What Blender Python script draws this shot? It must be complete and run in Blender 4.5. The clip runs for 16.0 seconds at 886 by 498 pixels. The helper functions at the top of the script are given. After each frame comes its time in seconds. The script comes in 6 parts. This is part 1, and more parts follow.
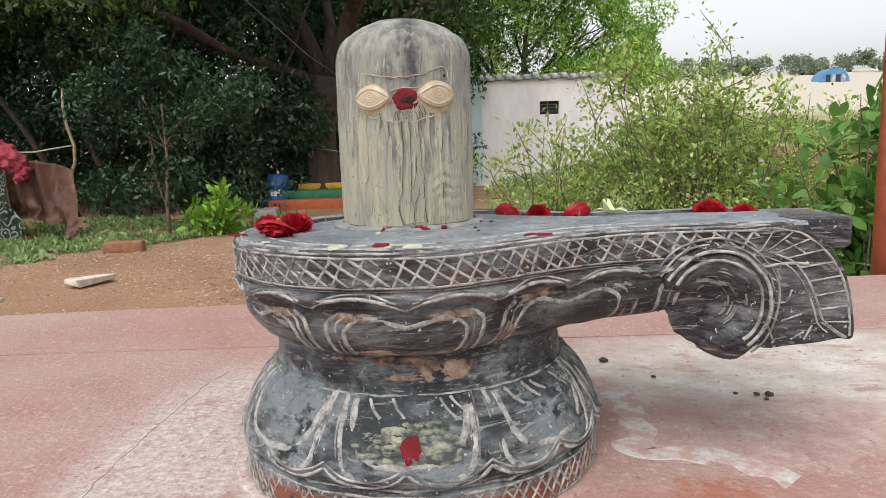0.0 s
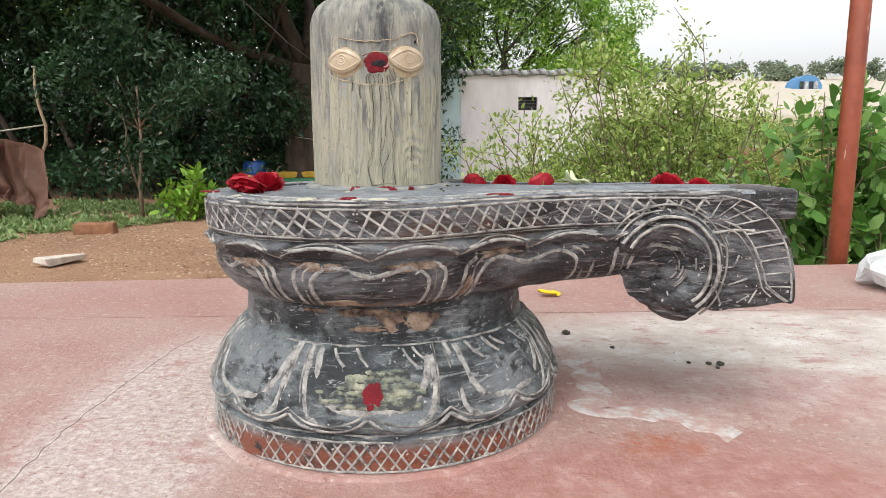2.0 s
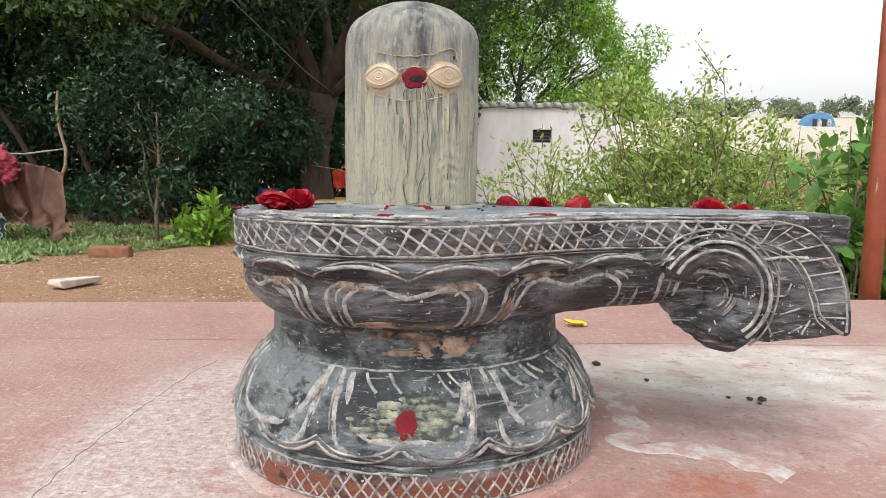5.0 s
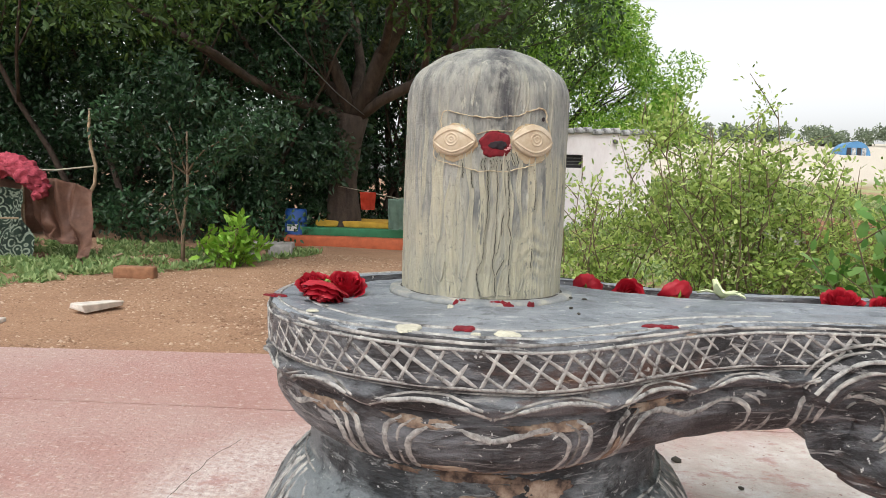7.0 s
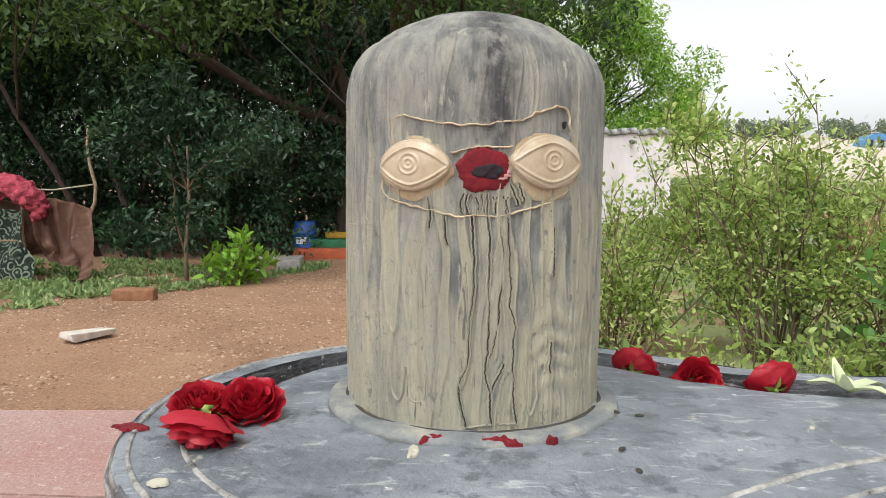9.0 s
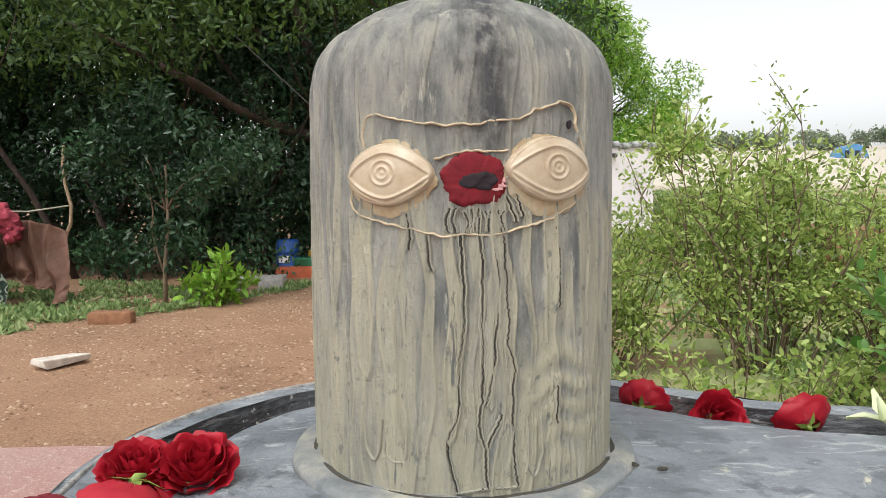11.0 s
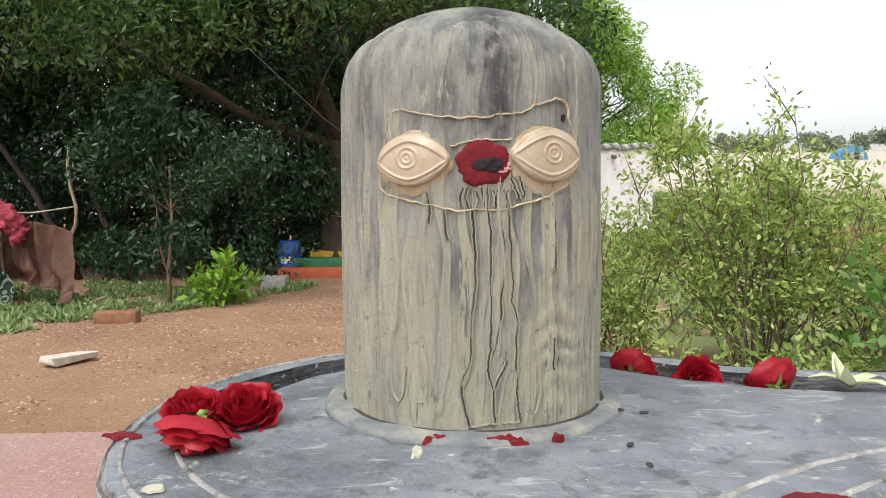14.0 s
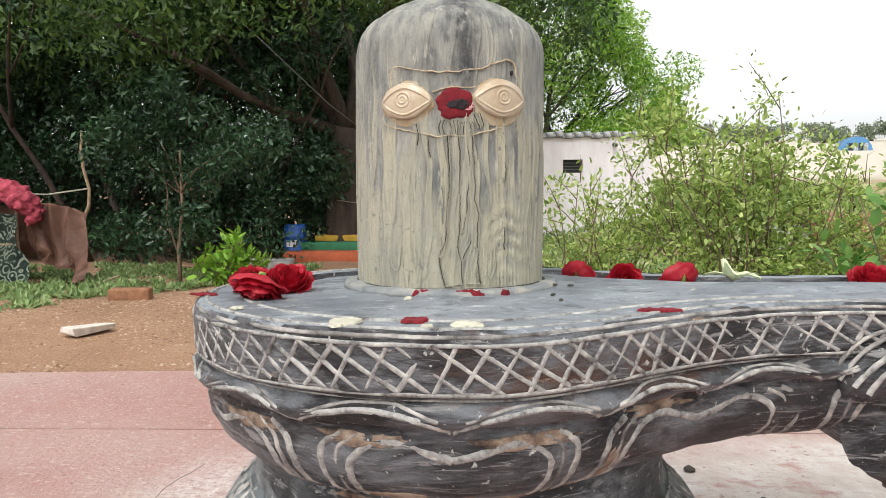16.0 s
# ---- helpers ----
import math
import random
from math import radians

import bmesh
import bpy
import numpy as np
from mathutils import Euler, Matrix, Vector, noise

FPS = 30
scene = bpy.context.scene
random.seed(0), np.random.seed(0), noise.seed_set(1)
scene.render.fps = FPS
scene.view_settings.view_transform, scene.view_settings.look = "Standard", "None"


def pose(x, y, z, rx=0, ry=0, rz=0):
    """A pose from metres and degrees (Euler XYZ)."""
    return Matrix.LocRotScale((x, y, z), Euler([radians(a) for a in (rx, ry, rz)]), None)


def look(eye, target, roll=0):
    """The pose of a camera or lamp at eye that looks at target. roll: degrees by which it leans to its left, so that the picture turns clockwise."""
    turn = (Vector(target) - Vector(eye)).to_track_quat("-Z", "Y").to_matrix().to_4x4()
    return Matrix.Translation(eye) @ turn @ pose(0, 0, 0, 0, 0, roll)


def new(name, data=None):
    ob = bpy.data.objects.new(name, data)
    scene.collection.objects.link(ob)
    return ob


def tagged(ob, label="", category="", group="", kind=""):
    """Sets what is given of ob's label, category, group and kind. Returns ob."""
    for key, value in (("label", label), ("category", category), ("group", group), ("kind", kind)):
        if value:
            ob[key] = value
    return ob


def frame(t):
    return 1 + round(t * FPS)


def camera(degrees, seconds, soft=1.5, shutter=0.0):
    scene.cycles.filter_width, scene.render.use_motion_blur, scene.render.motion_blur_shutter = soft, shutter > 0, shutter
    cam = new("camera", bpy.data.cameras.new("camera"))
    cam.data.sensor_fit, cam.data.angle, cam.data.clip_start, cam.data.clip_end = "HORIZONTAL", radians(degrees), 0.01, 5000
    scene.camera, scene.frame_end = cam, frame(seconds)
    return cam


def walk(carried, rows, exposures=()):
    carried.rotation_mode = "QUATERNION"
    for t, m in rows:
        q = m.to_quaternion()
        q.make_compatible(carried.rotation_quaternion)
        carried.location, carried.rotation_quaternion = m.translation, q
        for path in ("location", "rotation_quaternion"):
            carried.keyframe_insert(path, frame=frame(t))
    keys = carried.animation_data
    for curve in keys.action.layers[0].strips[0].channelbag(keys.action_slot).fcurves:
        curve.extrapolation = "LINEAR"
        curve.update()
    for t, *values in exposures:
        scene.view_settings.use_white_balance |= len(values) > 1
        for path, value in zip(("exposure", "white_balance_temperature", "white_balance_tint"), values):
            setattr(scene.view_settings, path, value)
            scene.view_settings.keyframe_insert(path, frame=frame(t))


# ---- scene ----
cam = camera(67.1, 16.0, soft=0.5)
PATH = [
    (0, (0.0889, -1.1508, 0.5404), (0.0246, 0.8238, 0.2326), -2.00),
    (0.5, (0.1002, -1.1714, 0.5031), (0.0637, 0.7910, 0.1187), -1.30),
    (1, (0.1093, -1.1894, 0.4988), (0.0834, 0.7811, 0.1552), -0.80),
    (1.5, (0.1080, -1.2090, 0.4974), (0.0971, 0.7607, 0.1549), -0.30),
    (2, (0.1063, -1.2006, 0.4894), (0.1122, 0.7730, 0.1667), -0.30),
    (2.5, (0.0986, -1.1900, 0.4746), (0.0844, 0.7853, 0.1608), -0.40),
    (3, (0.0907, -1.1874, 0.4822), (0.0794, 0.7883, 0.1735), -0.20),
    (3.5, (0.0783, -1.1781, 0.4684), (0.0439, 0.7977, 0.1546), 0.60),
    (3.7, (0.0738, -1.1715, 0.4711), (0.0554, 0.8071, 0.1803), 0.60),
    (5.8, (0.0499, -1.1385, 0.4662), (0.0119, 0.8487, 0.2452), 0.90),
    (6, (0.0379, -1.1218, 0.4687), (-0.0112, 0.8657, 0.2516), 1.80),
    (6.5, (0.0061, -1.0368, 0.4991), (-0.0590, 0.9520, 0.2980), 1.50),
    (7, (-0.0183, -0.9445, 0.5536), (-0.1126, 1.0457, 0.3765), 2.00),
    (7.5, (-0.0041, -0.8383, 0.5563), (-0.1003, 1.1492, 0.3583), 1.60),
    (8, (-0.0050, -0.7250, 0.5694), (-0.1262, 1.2636, 0.4054), 2.20),
    (8.5, (-0.0060, -0.6603, 0.5889), (-0.1872, 1.3260, 0.4339), 1.50),
    (9, (0.0095, -0.5839, 0.5953), (-0.1347, 1.4039, 0.4323), 0.30),
    (9.5, (0.0077, -0.5094, 0.5902), (-0.1227, 1.4806, 0.4271), -1.70),
    (9.7, (0.0036, -0.4948, 0.5966), (-0.1177, 1.4949, 0.4405), -1.60),
    (11.8, (0.0064, -0.4928, 0.5907), (-0.0932, 1.5023, 0.4905), -0.40),
    (12, (0.0082, -0.4918, 0.5897), (-0.0794, 1.5044, 0.4944), -1.00),
    (12.5, (0.0101, -0.4905, 0.5935), (-0.0924, 1.5046, 0.5023), -0.60),
    (13, (0.0043, -0.4912, 0.5887), (-0.1002, 1.5037, 0.4905), -0.80),
    (13.5, (-0.0009, -0.5248, 0.5819), (-0.1423, 1.4668, 0.4698), -0.60),
    (14, (-0.0028, -0.5767, 0.5777), (-0.1013, 1.4182, 0.4684), -0.60),
    (14.5, (-0.0081, -0.6349, 0.5668), (-0.1115, 1.3587, 0.4556), -0.60),
    (15, (-0.0087, -0.7022, 0.5610), (-0.1262, 1.2914, 0.4558), 0.00),
    (15.5, (0.0185, -0.7536, 0.5286), (-0.0490, 1.2414, 0.4083), -0.30),
    (16, (0.0294, -0.8069, 0.5078), (-0.0800, 1.1853, 0.3677), -0.30),
]
walk(cam, [(t, look(eye, target, roll)) for t, eye, target, roll in PATH], [(0.0, 0.16), (0.5, 0.38), (1.0, 0.34), (2.0, 0.28), (3.5, 0.30), (6.0, 0.31), (6.5, 0.33), (7.5, 0.27), (9.0, 0.28), (12.0, 0.30), (13.5, 0.32), (15.0, 0.32), (15.5, 0.39), (16.0, 0.39)])

# ---- world, sun ----
world = bpy.data.worlds.new("overcast_sky")
scene.world = world
world.use_nodes = True
wn, wl = world.node_tree.nodes, world.node_tree.links
wn.clear()
w_out = wn.new("ShaderNodeOutputWorld")
w_bg = wn.new("ShaderNodeBackground")
w_sky = wn.new("ShaderNodeTexSky")
w_sky.sky_type = "NISHITA"
w_sky.sun_disc = False
w_sky.sun_elevation = radians(58)
w_sky.sun_rotation = radians(200)
w_sky.air_density, w_sky.dust_density, w_sky.ozone_density = 1.0, 4.0, 1.0
w_hsv = wn.new("ShaderNodeHueSaturation")
w_hsv.inputs["Saturation"].default_value = 0.12
w_hsv.inputs["Value"].default_value = 1.48
w_bg.inputs["Strength"].default_value = 0.15
wl.new(w_sky.outputs[0], w_hsv.inputs["Color"])
wl.new(w_hsv.outputs[0], w_bg.inputs["Color"])
wl.new(w_bg.outputs[0], w_out.inputs["Surface"])

sun = new("sun", bpy.data.lights.new("sun", "SUN"))
sun.data.energy, sun.data.angle, sun.data.color = 0.5, radians(60), (1.0, 0.96, 0.9)
sun.matrix_world = look((-1.2, -2.2, 4.2), (0, 0, 0))
tagged(sun, kind="structure")


# ---- materials ----
def mat(name, build, rough=0.8, metal=0.0, bump=None, leafy=0.0):
    """A node material: build(nodes, links, coords) gives the colour socket; bump is (scale, strength, detail)."""
    m = bpy.data.materials.new(name)
    m.use_nodes = True
    n, l = m.node_tree.nodes, m.node_tree.links
    p = n["Principled BSDF"]
    co = n.new("ShaderNodeTexCoord").outputs["Object"]
    p.inputs["Base Color"].default_value = (0.5, 0.5, 0.5, 1)
    sock = build(n, l, co)
    l.new(sock, p.inputs["Base Color"])
    p.inputs["Roughness"].default_value = rough
    p.inputs["Metallic"].default_value = metal
    if bump:
        t = tex(n, l, co, bump[0], bump[2] if len(bump) > 2 else 6, bump[5] if len(bump) > 5 else 0.6, bump[4] if len(bump) > 4 else None)
        b = n.new("ShaderNodeBump")
        b.inputs["Strength"].default_value = bump[1]
        b.inputs["Distance"].default_value = bump[3] if len(bump) > 3 else 0.01
        l.new(t, b.inputs["Height"])
        l.new(b.outputs[0], p.inputs["Normal"])
    if leafy:
        tr = n.new("ShaderNodeBsdfTranslucent")
        mx = n.new("ShaderNodeMixShader")
        l.new(sock, tr.inputs["Color"])
        mx.inputs[0].default_value = leafy
        out = n["Material Output"]
        l.new(p.outputs[0], mx.inputs[1])
        l.new(tr.outputs[0], mx.inputs[2])
        l.new(mx.outputs[0], out.inputs["Surface"])
    return m


def tex(n, l, co, scale, detail=6, rough=0.6, stretch=None, distort=0.0):
    if stretch:
        mp = n.new("ShaderNodeMapping")
        mp.inputs["Scale"].default_value = stretch
        l.new(co, mp.inputs["Vector"])
        co = mp.outputs[0]
    t = n.new("ShaderNodeTexNoise")
    t.inputs["Scale"].default_value = scale
    t.inputs["Detail"].default_value = detail
    t.inputs["Roughness"].default_value = rough
    t.inputs["Distortion"].default_value = distort
    l.new(co, t.inputs["Vector"])
    return t.outputs["Fac"]


def ramp(n, l, fac, stops):
    r = n.new("ShaderNodeValToRGB")
    while len(r.color_ramp.elements) < len(stops):
        r.color_ramp.elements.new(0.5)
    for e, (pos, c) in zip(r.color_ramp.elements, stops):
        e.position = pos
        e.color = (*c, 1)
    l.new(fac, r.inputs[0])
    return r.outputs[0]


def blend(n, l, fac, a, b):
    x = n.new("ShaderNodeMix")
    x.data_type = "RGBA"
    for i, v in ((6, a), (7, b)):
        if isinstance(v, tuple):
            x.inputs[i].default_value = (*v, 1)
        else:
            l.new(v, x.inputs[i])
    if isinstance(fac, float):
        x.inputs[0].default_value = fac
    else:
        l.new(fac, x.inputs[0])
    return x.outputs[2]


def band(n, l, fac, lo, hi):
    """0 below lo, 1 above hi."""
    r = n.new("ShaderNodeMapRange")
    r.inputs[1].default_value, r.inputs[2].default_value = lo, hi
    l.new(fac, r.inputs[0])
    return r.outputs[0]


def plain(c, vary=0.15, scale=20.0):
    def f(n, l, co):
        d = tuple(max(0, v * (1 - vary)) for v in c)
        u = tuple(min(1, v * (1 + vary)) for v in c)
        return ramp(n, l, tex(n, l, co, scale), [(0.3, d), (0.7, u)])
    return f


def leaf_colours(dark, mid, light, fresh=False):
    def f(n, l, co):
        g = n.new("ShaderNodeNewGeometry").outputs["Random Per Island"]
        c = ramp(n, l, g, [(0.0, dark), (0.55, mid), (1.0, light)])
        if not fresh:
            return c
        # lighter leaf colours in soft random patches
        y = ramp(n, l, g, [(0.0, tuple(v * 1.6 for v in dark)), (0.55, tuple(v * 2.1 for v in mid)), (1.0, tuple(v * 2.0 for v in light))])
        return blend(n, l, band(n, l, tex(n, l, co, 0.9, 4, 0.6), 0.50, 0.64), c, y)
    return f


def stone_colour(n, l, co):
    dark = ramp(n, l, tex(n, l, co, 18, 8, 0.7, (1, 1, 2.5)), [(0.36, (0.006, 0.006, 0.007)), (0.52, (0.022, 0.021, 0.023)), (0.68, (0.065, 0.060, 0.060))])
    # grey dust in the chisel marks
    dust = band(n, l, tex(n, l, co, 7, 8, 0.72, (1, 1, 3.0), 0.4), 0.47, 0.60)
    a = blend(n, l, dust, dark, (0.165, 0.175, 0.188))
    brown = band(n, l, tex(n, l, co, 4.2, 9, 0.7, (1, 1, 2.2)), 0.56, 0.63)
    b = blend(n, l, brown, a, (0.085, 0.045, 0.032))
    scr = band(n, l, tex(n, l, co, 34, 7, 0.72, (0.45, 0.45, 3.5), 0.9), 0.565, 0.61)
    b = blend(n, l, scr, b, (0.24, 0.235, 0.23))
    tan = band(n, l, tex(n, l, co, 10, 9, 0.74, (0.7, 0.7, 2.6), 0.6), 0.655, 0.69)
    b = blend(n, l, tan, b, (0.30, 0.22, 0.16))
    speck = band(n, l, tex(n, l, co, 120, 4), 0.65, 0.69)
    return blend(n, l, speck, b, (0.48, 0.48, 0.46))


def base_stone_colour(n, l, co):
    dark = ramp(n, l, tex(n, l, co, 18, 8, 0.7, (1, 1, 1.8)), [(0.36, (0.008, 0.011, 0.013)), (0.52, (0.030, 0.037, 0.041)), (0.68, (0.085, 0.098, 0.105))])
    dust = band(n, l, tex(n, l, co, 8, 8, 0.72, (1, 1, 2), 0.4), 0.45, 0.57)
    a = blend(n, l, dust, dark, (0.180, 0.205, 0.215))
    streak = band(n, l, tex(n, l, co, 9, 9, 0.74, (0.6, 0.6, 4.5)), 0.60, 0.70)
    b = blend(n, l, streak, a, (0.34, 0.36, 0.34))
    scr = band(n, l, tex(n, l, co, 36, 7, 0.72, (0.5, 0.5, 2.4), 0.9), 0.56, 0.61)
    b = blend(n, l, scr, b, (0.25, 0.27, 0.27))
    # red floor paint that was brushed up the foot
    sp = n.new("ShaderNodeSeparateXYZ")
    l.new(co, sp.inputs[0])
    mm = n.new("ShaderNodeMath"); mm.operation = "MULTIPLY"
    l.new(band(n, l, sp.outputs[2], 0.050, 0.034), mm.inputs[0]); l.new(band(n, l, tex(n, l, co, 5, 8, 0.70), 0.32, 0.44), mm.inputs[1])
    b = blend(n, l, mm.outputs[0], b, (0.21, 0.062, 0.032))
    blk = band(n, l, tex(n, l, co, 16, 8, 0.70), 0.57, 0.63)
    b = blend(n, l, blk, b, (0.014, 0.017, 0.019))
    speck = band(n, l, tex(n, l, co, 120, 4), 0.65, 0.69)
    return blend(n, l, speck, b, (0.48, 0.49, 0.47))


def deck_colour(n, l, co):
    a = ramp(n, l, tex(n, l, co, 11, 6, 0.66), [(0.36, (0.132, 0.150, 0.166)), (0.5, (0.196, 0.217, 0.239)), (0.64, (0.264, 0.288, 0.307))])
    s = band(n, l, tex(n, l, co, 26, 8, 0.72, (0.7, 1.8, 1), 1.5), 0.57, 0.62)
    b = blend(n, l, s, a, (0.365, 0.385, 0.392))
    dk = band(n, l, tex(n, l, co, 34, 8, 0.72), 0.53, 0.61)
    b = blend(n, l, dk, b, (0.108, 0.121, 0.133))
    cream = band(n, l, tex(n, l, co, 7, 6, 0.66, None, 1.2), 0.66, 0.70)
    c = blend(n, l, cream, b, (0.56, 0.53, 0.41))
    speck = band(n, l, tex(n, l, co, 75, 6, 0.66), 0.67, 0.71)
    return blend(n, l, speck, c, (0.62, 0.62, 0.58))


def ash_colour(n, l, co):
    """Grey stone under cream ash paste; the mesh carries how thick the paste lies."""
    sp = n.new("ShaderNodeSeparateXYZ")
    l.new(co, sp.inputs[0])
    at = n.new("ShaderNodeAttribute")
    at.attribute_name = "paste"
    ad = n.new("ShaderNodeMath"); ad.operation = "MULTIPLY_ADD"
    l.new(tex(n, l, co, 42, 9, 0.74, (1, 1, 0.22), 1.0), ad.inputs[0]); ad.inputs[1].default_value = 0.9
    l.new(at.outputs["Fac"], ad.inputs[2])
    grey = ramp(n, l, tex(n, l, co, 48, 8, 0.70, (1, 1, 0.30)), [(0.36, (0.140, 0.148, 0.142)), (0.5, (0.275, 0.278, 0.252)), (0.64, (0.390, 0.384, 0.330))])
    cream = ramp(n, l, tex(n, l, co, 14, 8, 0.68, (1, 1, 0.4)), [(0.34, (0.375, 0.358, 0.268)), (0.5, (0.440, 0.416, 0.306)), (0.68, (0.505, 0.468, 0.342))])
    a = blend(n, l, band(n, l, ad.outputs[0], 0.62, 1.02), grey, cream)
    # dark hairline streaks where the stone shows between runs
    fine = band(n, l, tex(n, l, co, 80, 9, 0.72, (1, 1, 0.12), 1.6), 0.61, 0.66)
    c = blend(n, l, fine, a, (0.150, 0.156, 0.142))
    rub = band(n, l, tex(n, l, co, 130, 6, 0.7, (1, 1, 0.6)), 0.58, 0.66)
    c = blend(n, l, rub, c, (0.205, 0.212, 0.185))
    wh = band(n, l, tex(n, l, co, 95, 7, 0.7, (1, 1, 0.22)), 0.60, 0.67)
    d = blend(n, l, wh, c, (0.47, 0.455, 0.375))
    # a darker oiled streak down the brow
    nx = n.new("ShaderNodeMath"); nx.operation = "MULTIPLY_ADD"
    l.new(tex(n, l, co, 30, 8, 0.7, (1, 1, 0.25)), nx.inputs[0]); nx.inputs[1].default_value = 0.06
    l.new(sp.outputs[0], nx.inputs[2])
    up = band(n, l, sp.outputs[2], 0.60, 0.63)
    lo = band(n, l, nx.outputs[0], 0.018, 0.034)
    hi2 = band(n, l, nx.outputs[0], 0.062, 0.042)
    m1 = n.new("ShaderNodeMath"); m1.operation = "MULTIPLY"
    l.new(lo, m1.inputs[0]); l.new(hi2, m1.inputs[1])
    m2 = n.new("ShaderNodeMath"); m2.operation = "MULTIPLY"
    l.new(m1.outputs[0], m2.inputs[0]); l.new(up, m2.inputs[1])
    m3 = n.new("ShaderNodeMath"); m3.operation = "MULTIPLY"
    l.new(m2.outputs[0], m3.inputs[0]); l.new(band(n, l, tex(n, l, co, 70, 8, 0.7, (1, 1, 0.9)), 0.34, 0.54), m3.inputs[1])
    return blend(n, l, m3.outputs[0], d, (0.060, 0.060, 0.064))


def patch(n, l, co, c, size, lo=1.15, hi=0.75, wobble=0.9, scale=6.0):
    """1 inside a ragged oval on the floor, 0 outside."""
    mp = n.new("ShaderNodeMapping")
    mp.vector_type = "TEXTURE"
    mp.inputs["Location"].default_value = (*c, 0)
    mp.inputs["Scale"].default_value = (*size, 1)
    l.new(co, mp.inputs["Vector"])
    ln = n.new("ShaderNodeVectorMath"); ln.operation = "LENGTH"
    l.new(mp.outputs[0], ln.inputs[0])
    ad = n.new("ShaderNodeMath"); ad.operation = "MULTIPLY_ADD"
    l.new(tex(n, l, co, scale, 8, 0.68), ad.inputs[0]); ad.inputs[1].default_value = wobble
    l.new(ln.outputs["Value"], ad.inputs[2])
    return band(n, l, ad.outputs[0], lo + wobble * 0.5, hi + wobble * 0.5)


def both(n, l, a, b):
    m = n.new("ShaderNodeMath"); m.operation = "MULTIPLY"
    l.new(a, m.inputs[0]); l.new(b, m.inputs[1])
    return m.outputs[0]


def floor_colour(n, l, co):
    red = ramp(n, l, tex(n, l, co, 3, 9, 0.7), [(0.3, (0.30, 0.138, 0.117)), (0.7, (0.41, 0.232, 0.198))])
    pale = band(n, l, tex(n, l, co, 1.6, 9, 0.7), 0.44, 0.64)
    d = blend(n, l, pale, red, (0.390, 0.258, 0.226))
    # bare speckled cement between the hairline crack and the drum
    bare = patch(n, l, co, (-0.40, 0.0), (0.20, 0.48), 1.25, 0.80)
    d = blend(n, l, bare, d, ramp(n, l, tex(n, l, co, 60, 8, 0.75), [(0.38, (0.36, 0.235, 0.205)), (0.5, (0.50, 0.41, 0.375)), (0.62, (0.66, 0.60, 0.56))]))
    # whitewash worn over the paint on the spout's side
    wash = patch(n, l, co, (0.98, 0.38), (0.68, 0.27), 1.25, 0.75)
    d = blend(n, l, wash, d, ramp(n, l, tex(n, l, co, 9, 9, 0.72), [(0.36, (0.42, 0.36, 0.31)), (0.5, (0.54, 0.49, 0.44)), (0.64, (0.66, 0.64, 0.61))]))
    rosy = patch(n, l, co, (0.72, 0.02), (0.32, 0.15), 1.2, 0.7)
    d = blend(n, l, rosy, d, ramp(n, l, tex(n, l, co, 14, 9, 0.74), [(0.38, (0.38, 0.205, 0.180)), (0.55, (0.47, 0.325, 0.295)), (0.66, (0.60, 0.52, 0.48))]))
    deep = band(n, l, tex(n, l, co, 2.1, 7, 0.6), 0.60, 0.70)
    d = blend(n, l, both(n, l, deep, band(n, l, tex(n, l, co, 11, 8, 0.7), 0.44, 0.56)), d, (0.35, 0.165, 0.135))
    scr = band(n, l, tex(n, l, co, 45, 8, 0.70, (1, 1.5, 1)), 0.55, 0.62)
    d = blend(n, l, scr, d, (0.49, 0.37, 0.325))
    red2 = band(n, l, tex(n, l, co, 9, 8, 0.70, (1, 1.6, 1)), 0.55, 0.64)
    d = blend(n, l, red2, d, (0.38, 0.215, 0.185))
    gr = band(n, l, tex(n, l, co, 130, 7, 0.70), 0.575, 0.64)
    d = blend(n, l, gr, d, (0.55, 0.45, 0.405))
    # damp, deeper red paint in front of the drum and under the spout
    damp = patch(n, l, co, (0.42, -0.34), (0.44, 0.17), 1.25, 0.7)
    d = blend(n, l, damp, d, ramp(n, l, tex(n, l, co, 22, 8, 0.72), [(0.4, (0.33, 0.135, 0.110)), (0.56, (0.41, 0.21, 0.18)), (0.68, (0.50, 0.34, 0.30))]))
    spill = patch(n, l, co, (0.455, -0.185), (0.075, 0.05), 1.2, 0.7, 1.1, 20)
    d = blend(n, l, both(n, l, spill, band(n, l, tex(n, l, co, 38, 8, 0.72), 0.40, 0.58)), d, (0.35, 0.105, 0.055))
    d = blend(n, l, 0.08, d, (0.47, 0.43, 0.40))
    pit = band(n, l, tex(n, l, co, 55, 7, 0.68), 0.61, 0.65)
    return blend(n, l, pit, d, (0.25, 0.13, 0.11))


